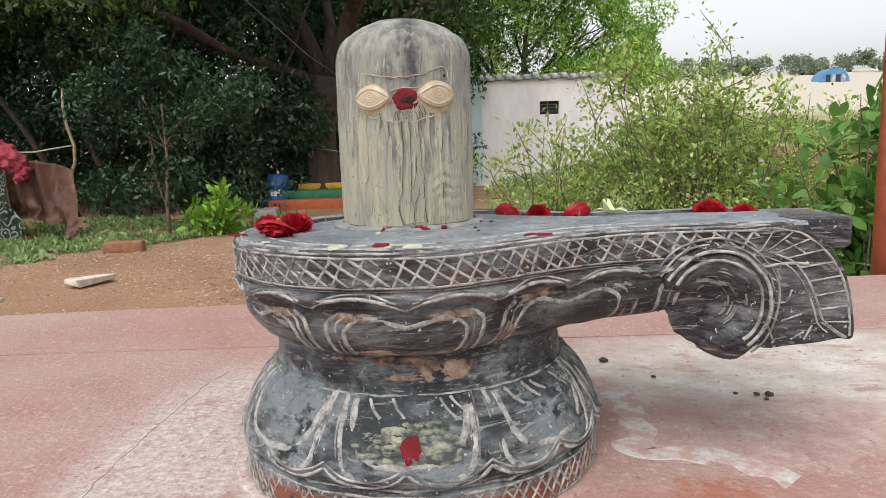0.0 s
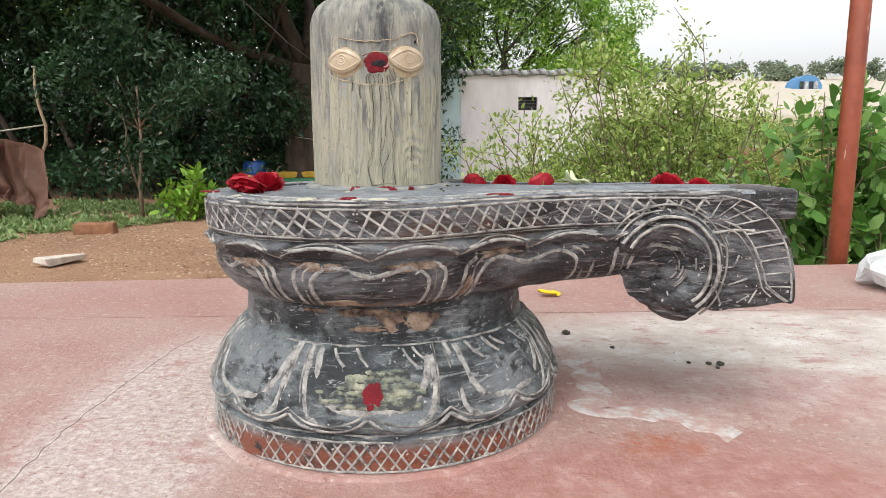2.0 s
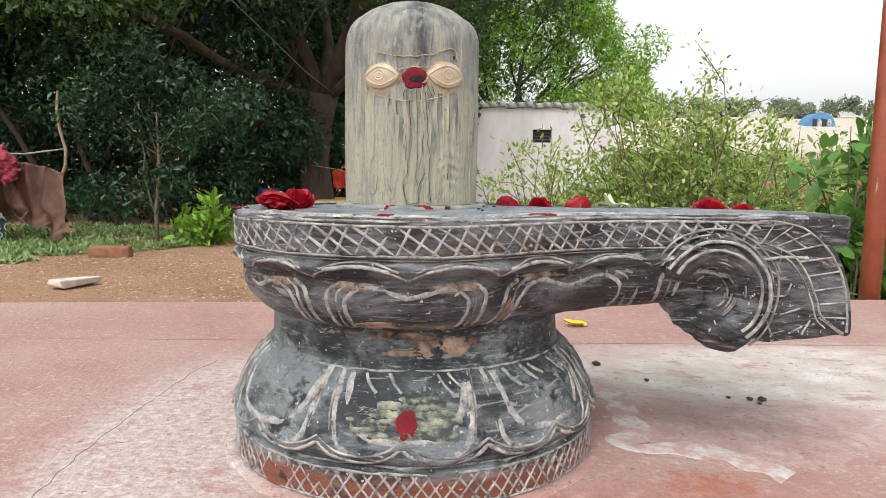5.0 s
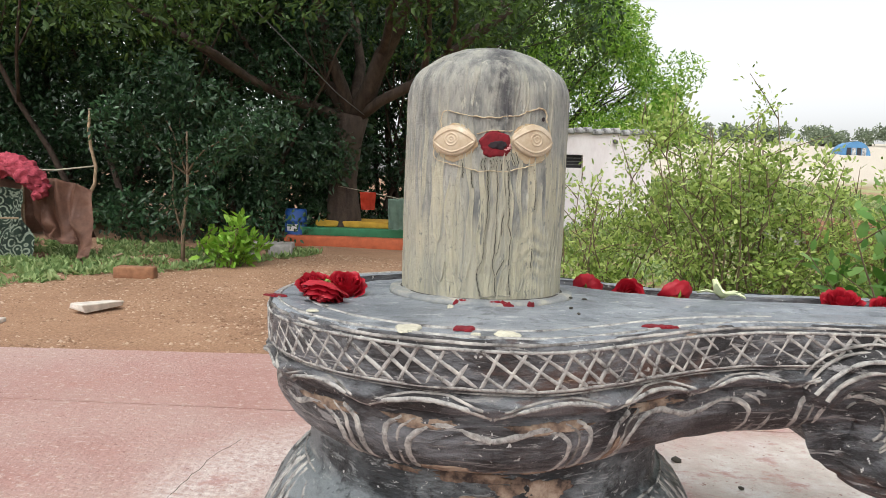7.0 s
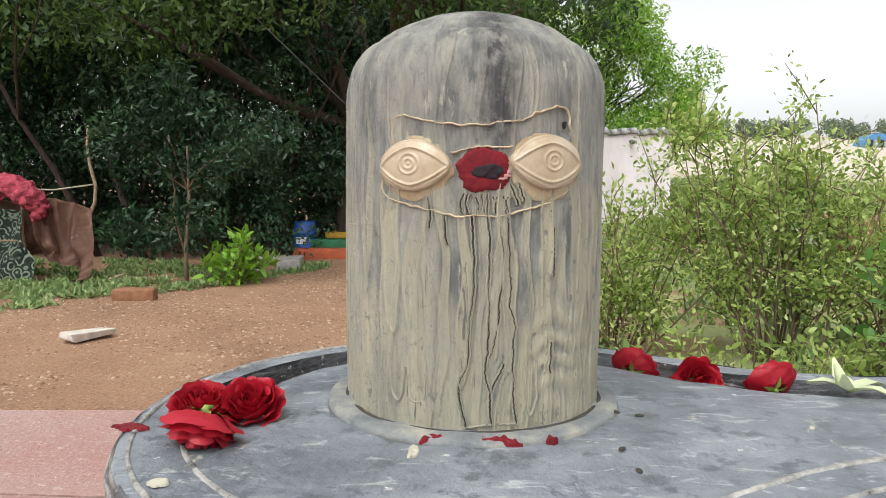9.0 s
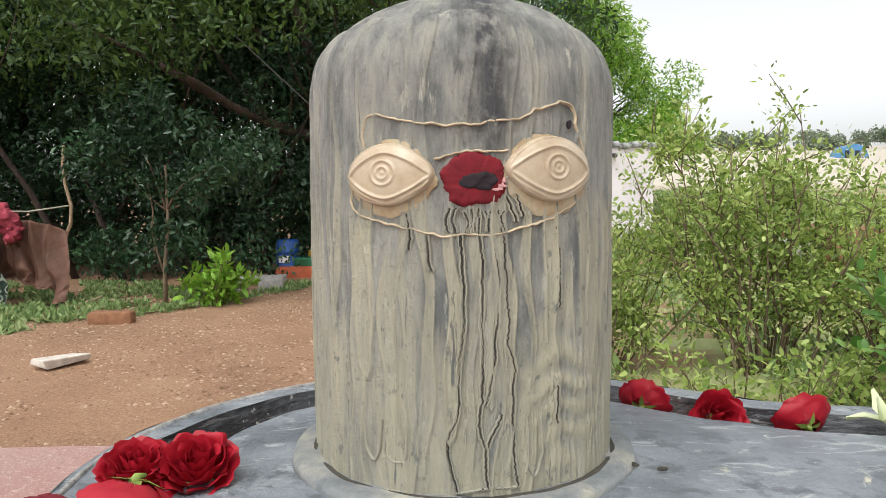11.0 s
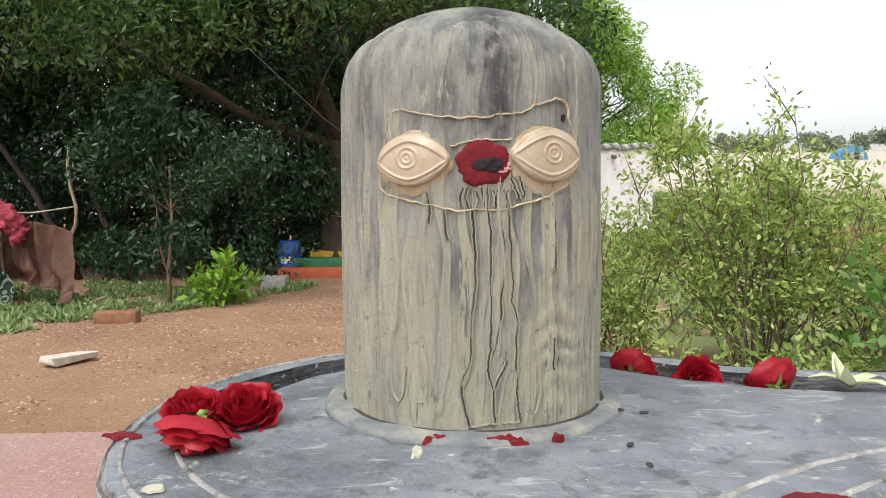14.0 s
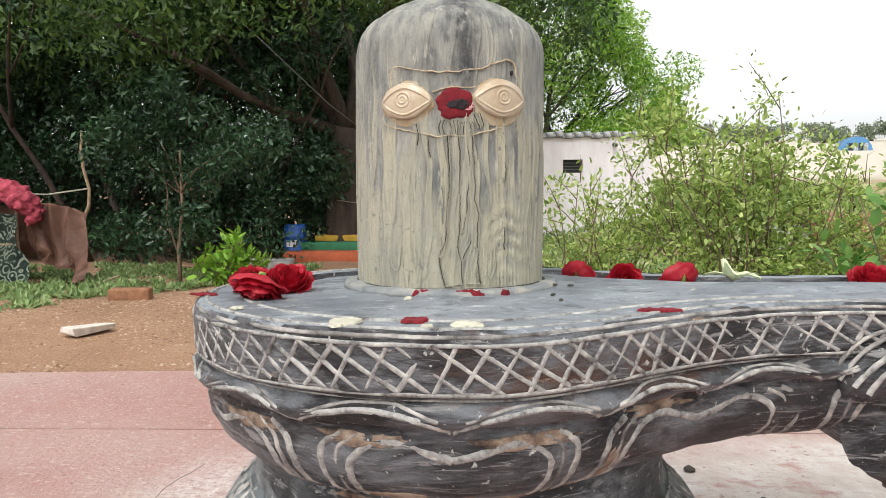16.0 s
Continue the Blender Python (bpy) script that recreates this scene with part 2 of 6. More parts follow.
def earth_colour(n, l, co):
    e = ramp(n, l, tex(n, l, co, 1.6, 6, 0.66), [(0.3, (0.20, 0.10, 0.052)), (0.5, (0.29, 0.155, 0.085)), (0.72, (0.37, 0.225, 0.135))])
    g = ramp(n, l, tex(n, l, co, 60, 6, 0.8), [(0.38, (0.13, 0.07, 0.038)), (0.62, (0.42, 0.27, 0.17))])
    a = blend(n, l, 0.5, e, g)
    sp = n.new("ShaderNodeSeparateXYZ")
    l.new(co, sp.inputs[0])
    far = band(n, l, sp.outputs[1], 25, 31)
    right = band(n, l, sp.outputs[0], 3.0, 5.0)
    green = band(n, l, tex(n, l, co, 0.9, 6, 0.66), 0.40, 0.54)
    gm = n.new("ShaderNodeMath"); gm.operation = "MULTIPLY"
    rr = band(n, l, sp.outputs[0], 0.2, 1.4)
    l.new(green, gm.inputs[0]); l.new(rr, gm.inputs[1])
    b = blend(n, l, gm.outputs[0], a, (0.29, 0.32, 0.14))
    sand = n.new("ShaderNodeMath"); sand.operation = "MULTIPLY"
    l.new(far, sand.inputs[0]); l.new(right, sand.inputs[1])
    return blend(n, l, sand.outputs[0], b, (0.50, 0.45, 0.37))


def rust_colour(n, l, co):
    a = ramp(n, l, tex(n, l, co, 12, 8), [(0.3, (0.19, 0.042, 0.02)), (0.7, (0.33, 0.085, 0.04))])
    s = band(n, l, tex(n, l, co, 55, 5, 0.6, (1, 1, 0.2)), 0.66, 0.72)
    return blend(n, l, s, a, (0.5, 0.36, 0.3))


def bark_colour(n, l, co):
    return ramp(n, l, tex(n, l, co, 9, 8, 0.7, (1, 1, 0.25)), [(0.3, (0.026, 0.018, 0.014)), (0.7, (0.092, 0.065, 0.050))])


def wall_colour(n, l, co):
    sp = n.new("ShaderNodeSeparateXYZ")
    l.new(co, sp.inputs[0])
    dirt = ramp(n, l, tex(n, l, co, 2.2, 9, 0.7, (1, 1, 0.4)), [(0.3, (0.70, 0.64, 0.66)), (0.6, (0.86, 0.81, 0.83))])
    return dirt


STONE = mat("carved_dark_stone", stone_colour, 0.42, bump=(48, 1.0, 8, 0.008, (0.8, 0.8, 2.2), 0.7))
BASE_STONE = mat("dusty_carved_stone", base_stone_colour, 0.45, bump=(48, 1.0, 8, 0.008, (0.8, 0.8, 1.8), 0.7))
DECK = mat("grey_blue_worn_stone", deck_colour, 0.45, bump=(70, 0.9, 6, 0.0055, None, 0.64))
SEAT = mat("paste_smeared_deck", lambda n, l, co: ramp(n, l, tex(n, l, co, 26, 8, 0.72), [(0.36, (0.14, 0.155, 0.165)), (0.50, (0.22, 0.232, 0.228)), (0.64, (0.36, 0.345, 0.285))]), 0.6, bump=(70, 0.9, 7, 0.005, None, 0.68))
ASH = mat("ash_smeared_stone", ash_colour, 0.55, bump=(105, 1.0, 9, 0.0055, (1, 1, 0.6), 0.74))
CHALK = mat("chalk_white_carving", lambda n, l, co: ramp(n, l, tex(n, l, co, 55, 8, 0.74), [(0.36, (0.07, 0.067, 0.064)), (0.45, (0.235, 0.23, 0.218)), (0.54, (0.34, 0.335, 0.315)), (0.66, (0.50, 0.485, 0.44))]), 0.9, bump=(90, 0.9, 7, 0.004))
FAINT_CHALK = mat("worn_chalk_line", lambda n, l, co: ramp(n, l, tex(n, l, co, 24, 6, 0.66), [(0.34, (0.05, 0.045, 0.04)), (0.5, (0.24, 0.23, 0.215)), (0.66, (0.48, 0.46, 0.42))]), 0.9, bump=(80, 0.4, 5, 0.003))
BROWN_WEAR = mat("brown_worn_patch", lambda n, l, co: ramp(n, l, tex(n, l, co, 26, 6, 0.66), [(0.38, (0.035, 0.024, 0.02)), (0.5, (0.20, 0.14, 0.10)), (0.62, (0.36, 0.29, 0.22))]), 0.85, bump=(60, 0.4, 6, 0.003))
FLOOR = mat("worn_red_concrete", floor_colour, 0.58, bump=(80, 0.9, 5, 0.007, None, 0.64))
EARTH = mat("gravelly_earth", earth_colour, 0.95, bump=(30, 0.7, 9, 0.02))
CREAM = mat("cream_metal_eye", lambda n, l, co: ramp(n, l, tex(n, l, co, 45, 7, 0.7), [(0.34, (0.38, 0.285, 0.185)), (0.5, (0.465, 0.375, 0.26)), (0.66, (0.53, 0.45, 0.335))]), 0.3, 0.0, bump=(90, 0.25, 5, 0.002))
TURMERIC = mat("turmeric_stain", lambda n, l, co: ramp(n, l, tex(n, l, co, 70, 7, 0.7), [(0.36, (0.30, 0.20, 0.10)), (0.5, (0.40, 0.31, 0.19)), (0.66, (0.42, 0.37, 0.26))]), 0.7, bump=(90, 0.5, 6, 0.003))
VERMILION = mat("vermilion_powder", lambda n, l, co: ramp(n, l, tex(n, l, co, 60, 8, 0.7), [(0.3, (0.09, 0.002, 0.006)), (0.7, (0.20, 0.004, 0.012))]), 0.9, bump=(90, 0.6, 6, 0.003))
POWDER = mat("pale_pink_powder", plain((0.50, 0.27, 0.26), 0.2, 90), 0.9)
CHAR = mat("dark_dried_paste", plain((0.016, 0.010, 0.013), 0.3, 60), 0.9)
# for cracks and dark bits, and for the shadow strip under the pillar
CRACK_AND_SHADOW = mat("dark_crack_and_shadow", plain((0.05, 0.045, 0.035), 0.3, 60), 0.95)
PASTE = mat("sandal_paste", plain((0.50, 0.41, 0.28), 0.3, 90), 0.85, bump=(120, 0.8, 6, 0.004))
BEAD = mat("cream_drip", lambda n, l, co: ramp(n, l, tex(n, l, co, 20, 7), [(0.38, (0.28, 0.28, 0.23)), (0.5, (0.34, 0.33, 0.26)), (0.64, (0.395, 0.37, 0.28))]), 0.7, bump=(60, 0.6, 10, 0.006, (1, 1, 0.3), 0.75))
SMEAR = mat("pale_yellow_smear", lambda n, l, co: ramp(n, l, tex(n, l, co, 38, 6, 0.66, (1, 1, 1.6)), [(0.44, (0.05, 0.056, 0.056)), (0.53, (0.18, 0.195, 0.145)), (0.66, (0.34, 0.345, 0.25))]), 0.85, bump=(80, 0.8, 8, 0.004))
DRY_CREAM = mat("dried_milk_stain", plain((0.48, 0.46, 0.36), 0.2, 60), 0.8)
ROSE = mat("red_rose_petal", lambda n, l, co: ramp(n, l, n.new("ShaderNodeNewGeometry").outputs["Random Per Island"], [(0.0, (0.23, 0.004, 0.012)), (1.0, (0.56, 0.014, 0.034))]), 0.5, leafy=0.15)
CALYX = mat("green_calyx", plain((0.22, 0.30, 0.06), 0.3, 80), 0.6)
PALE_FLOWER = mat("pale_green_petal", plain((0.62, 0.68, 0.42), 0.1, 60), 0.55, leafy=0.2)
YELLOW = mat("yellow_petal", plain((0.75, 0.50, 0.01), 0.1, 60), 0.6)
RUST = mat("rust_red_paint", rust_colour, 0.45, bump=(30, 0.2, 6, 0.003))
BARK = mat("brown_bark", bark_colour, 0.95, bump=(14, 0.9, 8, 0.03))
TWIG = mat("pale_twig", plain((0.16, 0.115, 0.075), 0.3, 20), 0.9)
STICK = mat("dry_stick", plain((0.30, 0.22, 0.14), 0.3, 25), 0.9)
LEAF_DARK = mat("dark_leaf", leaf_colours((0.010, 0.029, 0.012), (0.022, 0.062, 0.024), (0.053, 0.110, 0.051), True), 0.38, leafy=0.3)
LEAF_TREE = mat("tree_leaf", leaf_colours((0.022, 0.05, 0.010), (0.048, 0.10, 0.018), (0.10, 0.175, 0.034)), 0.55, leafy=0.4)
# distance haze is put into these pale, greyed greens
LEAF_HAZED = mat("hazed_far_leaf", leaf_colours((0.16, 0.20, 0.14), (0.22, 0.27, 0.18), (0.28, 0.33, 0.22)), 0.8, leafy=0.3)
# sunlight on the back crown is put in as lighter, yellower leaf colours
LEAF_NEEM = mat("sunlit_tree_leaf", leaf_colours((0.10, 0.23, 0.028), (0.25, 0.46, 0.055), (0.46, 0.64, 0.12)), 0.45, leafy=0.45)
LEAF_BUSH = mat("bush_leaf", leaf_colours((0.15, 0.235, 0.05), (0.36, 0.48, 0.12), (0.60, 0.70, 0.26)), 0.45, leafy=0.5)
LEAF_YOUNG = mat("young_leaf", leaf_colours((0.12, 0.26, 0.02), (0.21, 0.42, 0.04), (0.32, 0.52, 0.07)), 0.5, leafy=0.35)
LEAF_BROAD = mat("broad_leaf", leaf_colours((0.06, 0.16, 0.03), (0.13, 0.29, 0.05), (0.25, 0.41, 0.12)), 0.5, leafy=0.35)
GRASS = mat("grass_blade", leaf_colours((0.11, 0.19, 0.06), (0.23, 0.34, 0.12), (0.40, 0.49, 0.23)), 0.7, leafy=0.35)
GRAVEL = mat("gravel_stone", leaf_colours((0.16, 0.085, 0.045), (0.28, 0.165, 0.095), (0.48, 0.36, 0.26)), 0.9)
WHITEWASH = mat("whitewashed_wall", wall_colour, 0.9, bump=(12, 0.3, 8, 0.01))
BLUEWASH = mat("pale_blue_wall", plain((0.55, 0.70, 0.74), 0.1, 4), 0.9, bump=(12, 0.3, 8, 0.01))
COPING = mat("weathered_coping", lambda n, l, co: ramp(n, l, tex(n, l, co, 7, 6, 0.66), [(0.35, (0.10, 0.10, 0.10)), (0.55, (0.45, 0.45, 0.45)), (0.7, (0.68, 0.68, 0.68))]), 0.95, bump=(20, 0.6, 8, 0.02))
DARK = mat("dark_opening", plain((0.03, 0.03, 0.035), 0.2, 20), 0.8)
BLUE = mat("blue_plastic", plain((0.012, 0.075, 0.30), 0.15, 9), 0.4)
PAPER = mat("white_label", plain((0.65, 0.66, 0.66), 0.1, 30), 0.8)
PAINT_ORANGE = mat("orange_red_paint", plain((0.42, 0.10, 0.04), 0.25, 8), 0.8)
PAINT_YELLOW = mat("yellow_paint", plain((0.58, 0.34, 0.04), 0.2, 8), 0.8)
PAINT_GREEN = mat("green_paint", plain((0.03, 0.17, 0.08), 0.2, 8), 0.8)
PALE_CEMENT = mat("pale_cement", lambda n, l, co: ramp(n, l, tex(n, l, co, 24, 8, 0.72), [(0.45, (0.43, 0.285, 0.25)), (0.53, (0.48, 0.42, 0.395)), (0.64, (0.57, 0.55, 0.535))]), 0.85, bump=(40, 0.4, 8, 0.004))
CONCRETE = mat("grey_concrete", plain((0.34, 0.32, 0.30), 0.25, 12), 0.95, bump=(30, 0.5, 8, 0.01))
BRICK = mat("brown_brick", plain((0.24, 0.115, 0.06), 0.3, 14), 0.95, bump=(30, 0.6, 8, 0.01))
PALE_STONE = mat("pale_stone", plain((0.56, 0.51, 0.45), 0.3, 12), 0.9, bump=(30, 0.5, 8, 0.01))
TARP = mat("brown_tarpaulin", lambda n, l, co: ramp(n, l, tex(n, l, co, 5, 8, 0.7), [(0.3, (0.12, 0.055, 0.038)), (0.7, (0.30, 0.155, 0.105))]), 0.6, bump=(9, 0.6, 6, 0.03))
RED_CLOTH = mat("red_cloth", lambda n, l, co: ramp(n, l, tex(n, l, co, 14, 8, 0.7), [(0.3, (0.16, 0.015, 0.03)), (0.6, (0.42, 0.06, 0.09)), (0.7, (0.46, 0.20, 0.22))]), 0.9, bump=(20, 0.8, 6, 0.03))
def printed_colour(n, l, co):
    """Dark green cloth with a pale printed pattern of rings and scrolls."""
    v = n.new("ShaderNodeTexVoronoi")
    v.inputs["Scale"].default_value = 9.0
    l.new(co, v.inputs["Vector"])
    w = n.new("ShaderNodeMath"); w.operation = "SINE"
    k = n.new("ShaderNodeMath"); k.operation = "MULTIPLY"
    l.new(v.outputs["Distance"], k.inputs[0]); k.inputs[1].default_value = 21.0
    l.new(k.outputs[0], w.inputs[0])
    print_ = both(n, l, band(n, l, w.outputs[0], 0.1, 0.5), band(n, l, tex(n, l, co, 16, 5, 0.6), 0.36, 0.48))
    return blend(n, l, print_, ramp(n, l, tex(n, l, co, 5, 6), [(0.35, (0.012, 0.024, 0.018)), (0.65, (0.035, 0.065, 0.045))]), (0.30, 0.35, 0.27))


NET = mat("printed_green_cloth", printed_colour, 0.9, bump=(26, 0.8, 6, 0.03))
CLOTH_ORANGE = mat("orange_cloth", plain((0.50, 0.05, 0.02), 0.2, 10), 0.9)
CLOTH_TEAL = mat("grey_green_cloth", plain((0.18, 0.27, 0.22), 0.2, 10), 0.9)
ROPE = mat("pale_rope", plain((0.35, 0.33, 0.25), 0.2, 40), 0.9)
CABLE = mat("grey_cable", plain((0.12, 0.12, 0.12), 0.1, 20), 0.7)
HANGAR = mat("blue_sheet_metal", plain((0.08, 0.23, 0.44), 0.15, 0.6), 0.5)
POLY = mat("white_plastic_film", plain((0.75, 0.77, 0.78), 0.1, 20), 0.35, leafy=0.3)


# ---- building helpers ----
rng = np.random.default_rng(7)


def smooth(me, on=True):
    me.polygons.foreach_set("use_smooth", [on] * len(me.polygons))
    me.update()


def part(name, bm, material, parent=None, label="", flat=False):
    """Links a bmesh, or (verts, faces), as one mesh object."""
    me = bpy.data.meshes.new(name)
    if isinstance(bm, tuple):
        me.from_pydata([tuple(v) for v in bm[0]], [], bm[1])
    else:
        bmesh.ops.recalc_face_normals(bm, faces=bm.faces)
        bm.to_mesh(me)
        bm.free()
    smooth(me, not flat)
    me.materials.append(material)
    ob = new(name, me)
    if parent is not None:
        ob.parent = parent
    if label:
        ob["label"] = label
    return ob


def thing(name, label, category, at=(0, 0, 0), group="", kind=""):
    e = new(name)
    e.location = at
    e.empty_display_size = 0.05
    return tagged(e, label, category, group, kind)


def box(bm, c, size, rot=None, bevel=0.0):
    m = Matrix.Translation(c) @ (rot.to_4x4() if rot else Matrix.Identity(4)) @ Matrix.Diagonal((*size, 1))
    r = bmesh.ops.create_cube(bm, size=1, matrix=m)
    if bevel:
        es = list({e for v in r["verts"] for e in v.link_edges})
        bmesh.ops.bevel(bm, geom=es, offset=bevel, segments=2, affect="EDGES", profile=0.5)
    return r


def rough(bm, amount, scale):
    for v in bm.verts:
        v.co += noise.noise_vector(v.co * scale) * amount


def tube(bm, pts, radii, sides=7):
    """A bent tapered tube through the points."""
    rings, up = [], Vector((0.3, 0.2, 0.93))
    for i, p in enumerate(pts):
        d = (Vector(pts[min(i + 1, len(pts) - 1)]) - Vector(pts[max(i - 1, 0)])).normalized()
        a = d.cross(up if abs(d.dot(up)) < 0.95 else Vector((1, 0, 0))).normalized()
        b = d.cross(a)
        r = radii[i] if isinstance(radii, (list, tuple)) else radii
        rings.append([bm.verts.new(Vector(p) + (a * math.cos(k * 2 * math.pi / sides) + b * math.sin(k * 2 * math.pi / sides)) * r) for k in range(sides)])
    for q, w in zip(rings, rings[1:]):
        for k in range(sides):
            bm.faces.new((q[k], q[(k + 1) % sides], w[(k + 1) % sides], w[k]))
    bm.faces.new(rings[0][::-1])
    bm.faces.new(rings[-1])


def lathe(bm, prof, n=96, centre=(0, 0)):
    rings = [[bm.verts.new((centre[0] + r * math.cos(2 * math.pi * k / n), centre[1] + r * math.sin(2 * math.pi * k / n), z)) for k in range(n)] for r, z in prof]
    for q, w in zip(rings, rings[1:]):
        for k in range(n):
            bm.faces.new((q[k], q[(k + 1) % n], w[(k + 1) % n], w[k]))
    bm.faces.new(rings[0][::-1])
    bm.faces.new(rings[-1])


def bead(bm, stations, width, height):
    """A low rounded strip along (place, normal) stations."""
    rows = []
    n = len(stations)
    for i, (p, nn) in enumerate(stations):
        d = (stations[min(i + 1, n - 1)][0] - stations[max(i - 1, 0)][0])
        if d.length < 1e-9:
            d = Vector((1, 0, 0))
        side = nn.cross(d).normalized()
        wl, wr = (width * 0.5 * max(0.25, 1.0 + 0.32 * noise.noise(p * 45 + o) + 0.25 * noise.noise(p * 140 + o) + 0.22 * noise.noise(p * 400 + o)) for o in (Vector((0, 0, 0)), Vector((5, 3, 1))))
        rows.append([bm.verts.new(q) for q in (p - side * wl - nn * 0.002, p - side * wl * 0.72 + nn * height * 0.6, p - side * wl * 0.3 + nn * height, p + side * wr * 0.3 + nn * height, p + side * wr * 0.72 + nn * height * 0.6, p + side * wr - nn * 0.002)])
    for a, b in zip(rows, rows[1:]):
        for k in range(5):
            bm.faces.new((a[k], a[k + 1], b[k + 1], b[k]))


def smear(bm, fn, a0, b0, ra, rb, height, seed=0.0, wob=0.3, rag=0.6, n=72, unit=1.0):
    """A thin uneven patch that follows the surface fn(a, b); unit turns metres into a's measure."""
    rings = []
    for q, h in ((0.12, 1.0), (0.35, 1.0), (0.6, 0.95), (0.8, 0.9), (0.93, 0.6), (1.0, -0.6)):
        ring = []
        for k in range(n):
            t = 2 * math.pi * k / n
            c, d = math.cos(t), math.sin(t)
            f = 1 + wob * (noise.noise(Vector((c * 1.3 + seed, d * 1.3, seed * 2))) + rag * 0.55 * noise.noise(Vector((c * 3.0 + seed, d * 3.0, seed))) + rag * 0.25 * noise.noise(Vector((c * 9, d * 9, seed))) + rag * 0.18 * noise.noise(Vector((c * 22, d * 22, seed))))
            f = 1 + (f - 1) * q
            p, nn = fn(a0 + c * ra * f * q * unit, b0 + d * rb * f * q)
            ring.append(bm.verts.new(p + nn * height * (h + 0.5 * noise.noise(p * 260) * (q < 0.95))))
        rings.append(ring)
    bm.faces.new(rings[0])
    for a, b in zip(rings, rings[1:]):
        for k in range(n):
            j = (k + 1) % n
            bm.faces.new((a[k], a[j], b[j], b[k]))


def leaf_mesh(places, size, aspect=0.45, droop=0.3, spread=0.4, gen=rng, along=None, face=0.8, oval=False):
    """Folded four-cornered leaves at the places: (verts, faces)."""
    n = len(places)
    d = gen.normal(size=(n, 3)) if along is None else along + gen.normal(size=(n, 3)) * 0.5
    d[:, 2] -= droop
    d /= np.linalg.norm(d, axis=1)[:, None]
    u = gen.normal(size=(n, 3))
    u[:, 2] += face
    side = np.cross(d, u)
    side /= np.linalg.norm(side, axis=1)[:, None]
    up = np.cross(side, d)
    s = size * (1 + spread * gen.uniform(-1, 1, n))[:, None]
    if oval:
        v = np.empty((n, 6, 3))
        v[:, 0] = places
        for k, (t, w) in enumerate(((0.28, 0.42), (0.68, 0.38), (1.0, 0.0), (0.68, -0.38), (0.28, -0.42))):
            v[:, k + 1] = places + d * s * t + side * s * aspect * w + up * s * (0.1 * abs(w) - 0.10 * t * t)
        i = np.arange(n)[:, None] * 6
        f = np.concatenate([i + [0, 1, 5], i + [1, 2, 5], i + [2, 4, 5], i + [2, 3, 4]], 1).reshape(-1, 3)
        return v.reshape(-1, 3), f
    v = np.empty((n, 4, 3))
    v[:, 0] = places
    v[:, 1] = places + d * s * 0.45 + side * s * aspect * 0.5 + up * s * 0.08
    v[:, 2] = places + d * s
    v[:, 3] = places + d * s * 0.45 - side * s * aspect * 0.5 + up * s * 0.08
    i = np.arange(n)[:, None] * 4
    f = np.concatenate([i + [0, 1, 2], i + [0, 2, 3]], 1).reshape(-1, 3)
    return v.reshape(-1, 3), f


def mesh_np(name, v, f, material, parent=None, label=""):
    me = bpy.data.meshes.new(name)
    me.vertices.add(len(v))
    me.vertices.foreach_set("co", np.asarray(v, dtype=np.float32).ravel())
    me.loops.add(f.size)
    me.loops.foreach_set("vertex_index", np.asarray(f, dtype=np.int32).ravel())
    me.polygons.add(len(f))
    me.polygons.foreach_set("loop_start", np.arange(len(f), dtype=np.int32) * f.shape[1])
    me.update(calc_edges=True)
    me.validate()
    me.materials.append(material)
    ob = new(name, me)
    if parent is not None:
        ob.parent = parent
    if label:
        ob["label"] = label
    return ob


def clumps(centres, radii, count, gen=rng, hollow=0.55):
    """Leaf places in uneven clumps: each centre has its own radius, denser near the surface."""
    c = np.asarray(centres)
    r = np.asarray(radii)
    w = r ** 2 / (r ** 2).sum()
    k = gen.choice(len(c), count, p=w)
    d = gen.normal(size=(count, 3))
    d /= np.linalg.norm(d, axis=1)[:, None]
    m = hollow + (1.05 - hollow) * gen.uniform(0, 1, count) ** 0.6
    return c[k] + d * (r[k] * m)[:, None]


def curve_pts(ctrl, n=8):
    """Catmull-Rom through the control pairs."""
    out = []
    c = [ctrl[0]] + list(ctrl) + [ctrl[-1]]
    for i in range(1, len(c) - 2):
        p0, p1, p2, p3 = (np.array(c[i + k - 1], float) for k in range(4))
        for k in range(n):
            t = k / n
            out.append(tuple(0.5 * (2 * p1 + (p2 - p0) * t + (2 * p0 - 5 * p1 + 4 * p2 - p3) * t * t + (3 * p1 - p0 - 3 * p2 + p3) * t ** 3)))
    out.append(tuple(ctrl[-1]))
    return out


def ribbon(bm, stations, width, height):
    """A broad ragged smear along the stations."""
    rows = []
    for i, (p, nn) in enumerate(stations):
        d = stations[min(i + 1, len(stations) - 1)][0] - stations[max(i - 1, 0)][0]
        side = nn.cross(d).normalized()
        wl = width * (0.5 + 0.45 * noise.noise(p * 23))
        wr = width * (0.5 + 0.45 * noise.noise(p * 23 + Vector((9, 0, 0))))
        rows.append([bm.verts.new(q) for q in (p - side * wl - nn * 0.001, p - side * wl * 0.8 + nn * height, p + side * wr * 0.8 + nn * height, p + side * wr - nn * 0.001)])
    for a, b in zip(rows, rows[1:]):
        for k in range(3):
            bm.faces.new((a[k], a[k + 1], b[k + 1], b[k]))


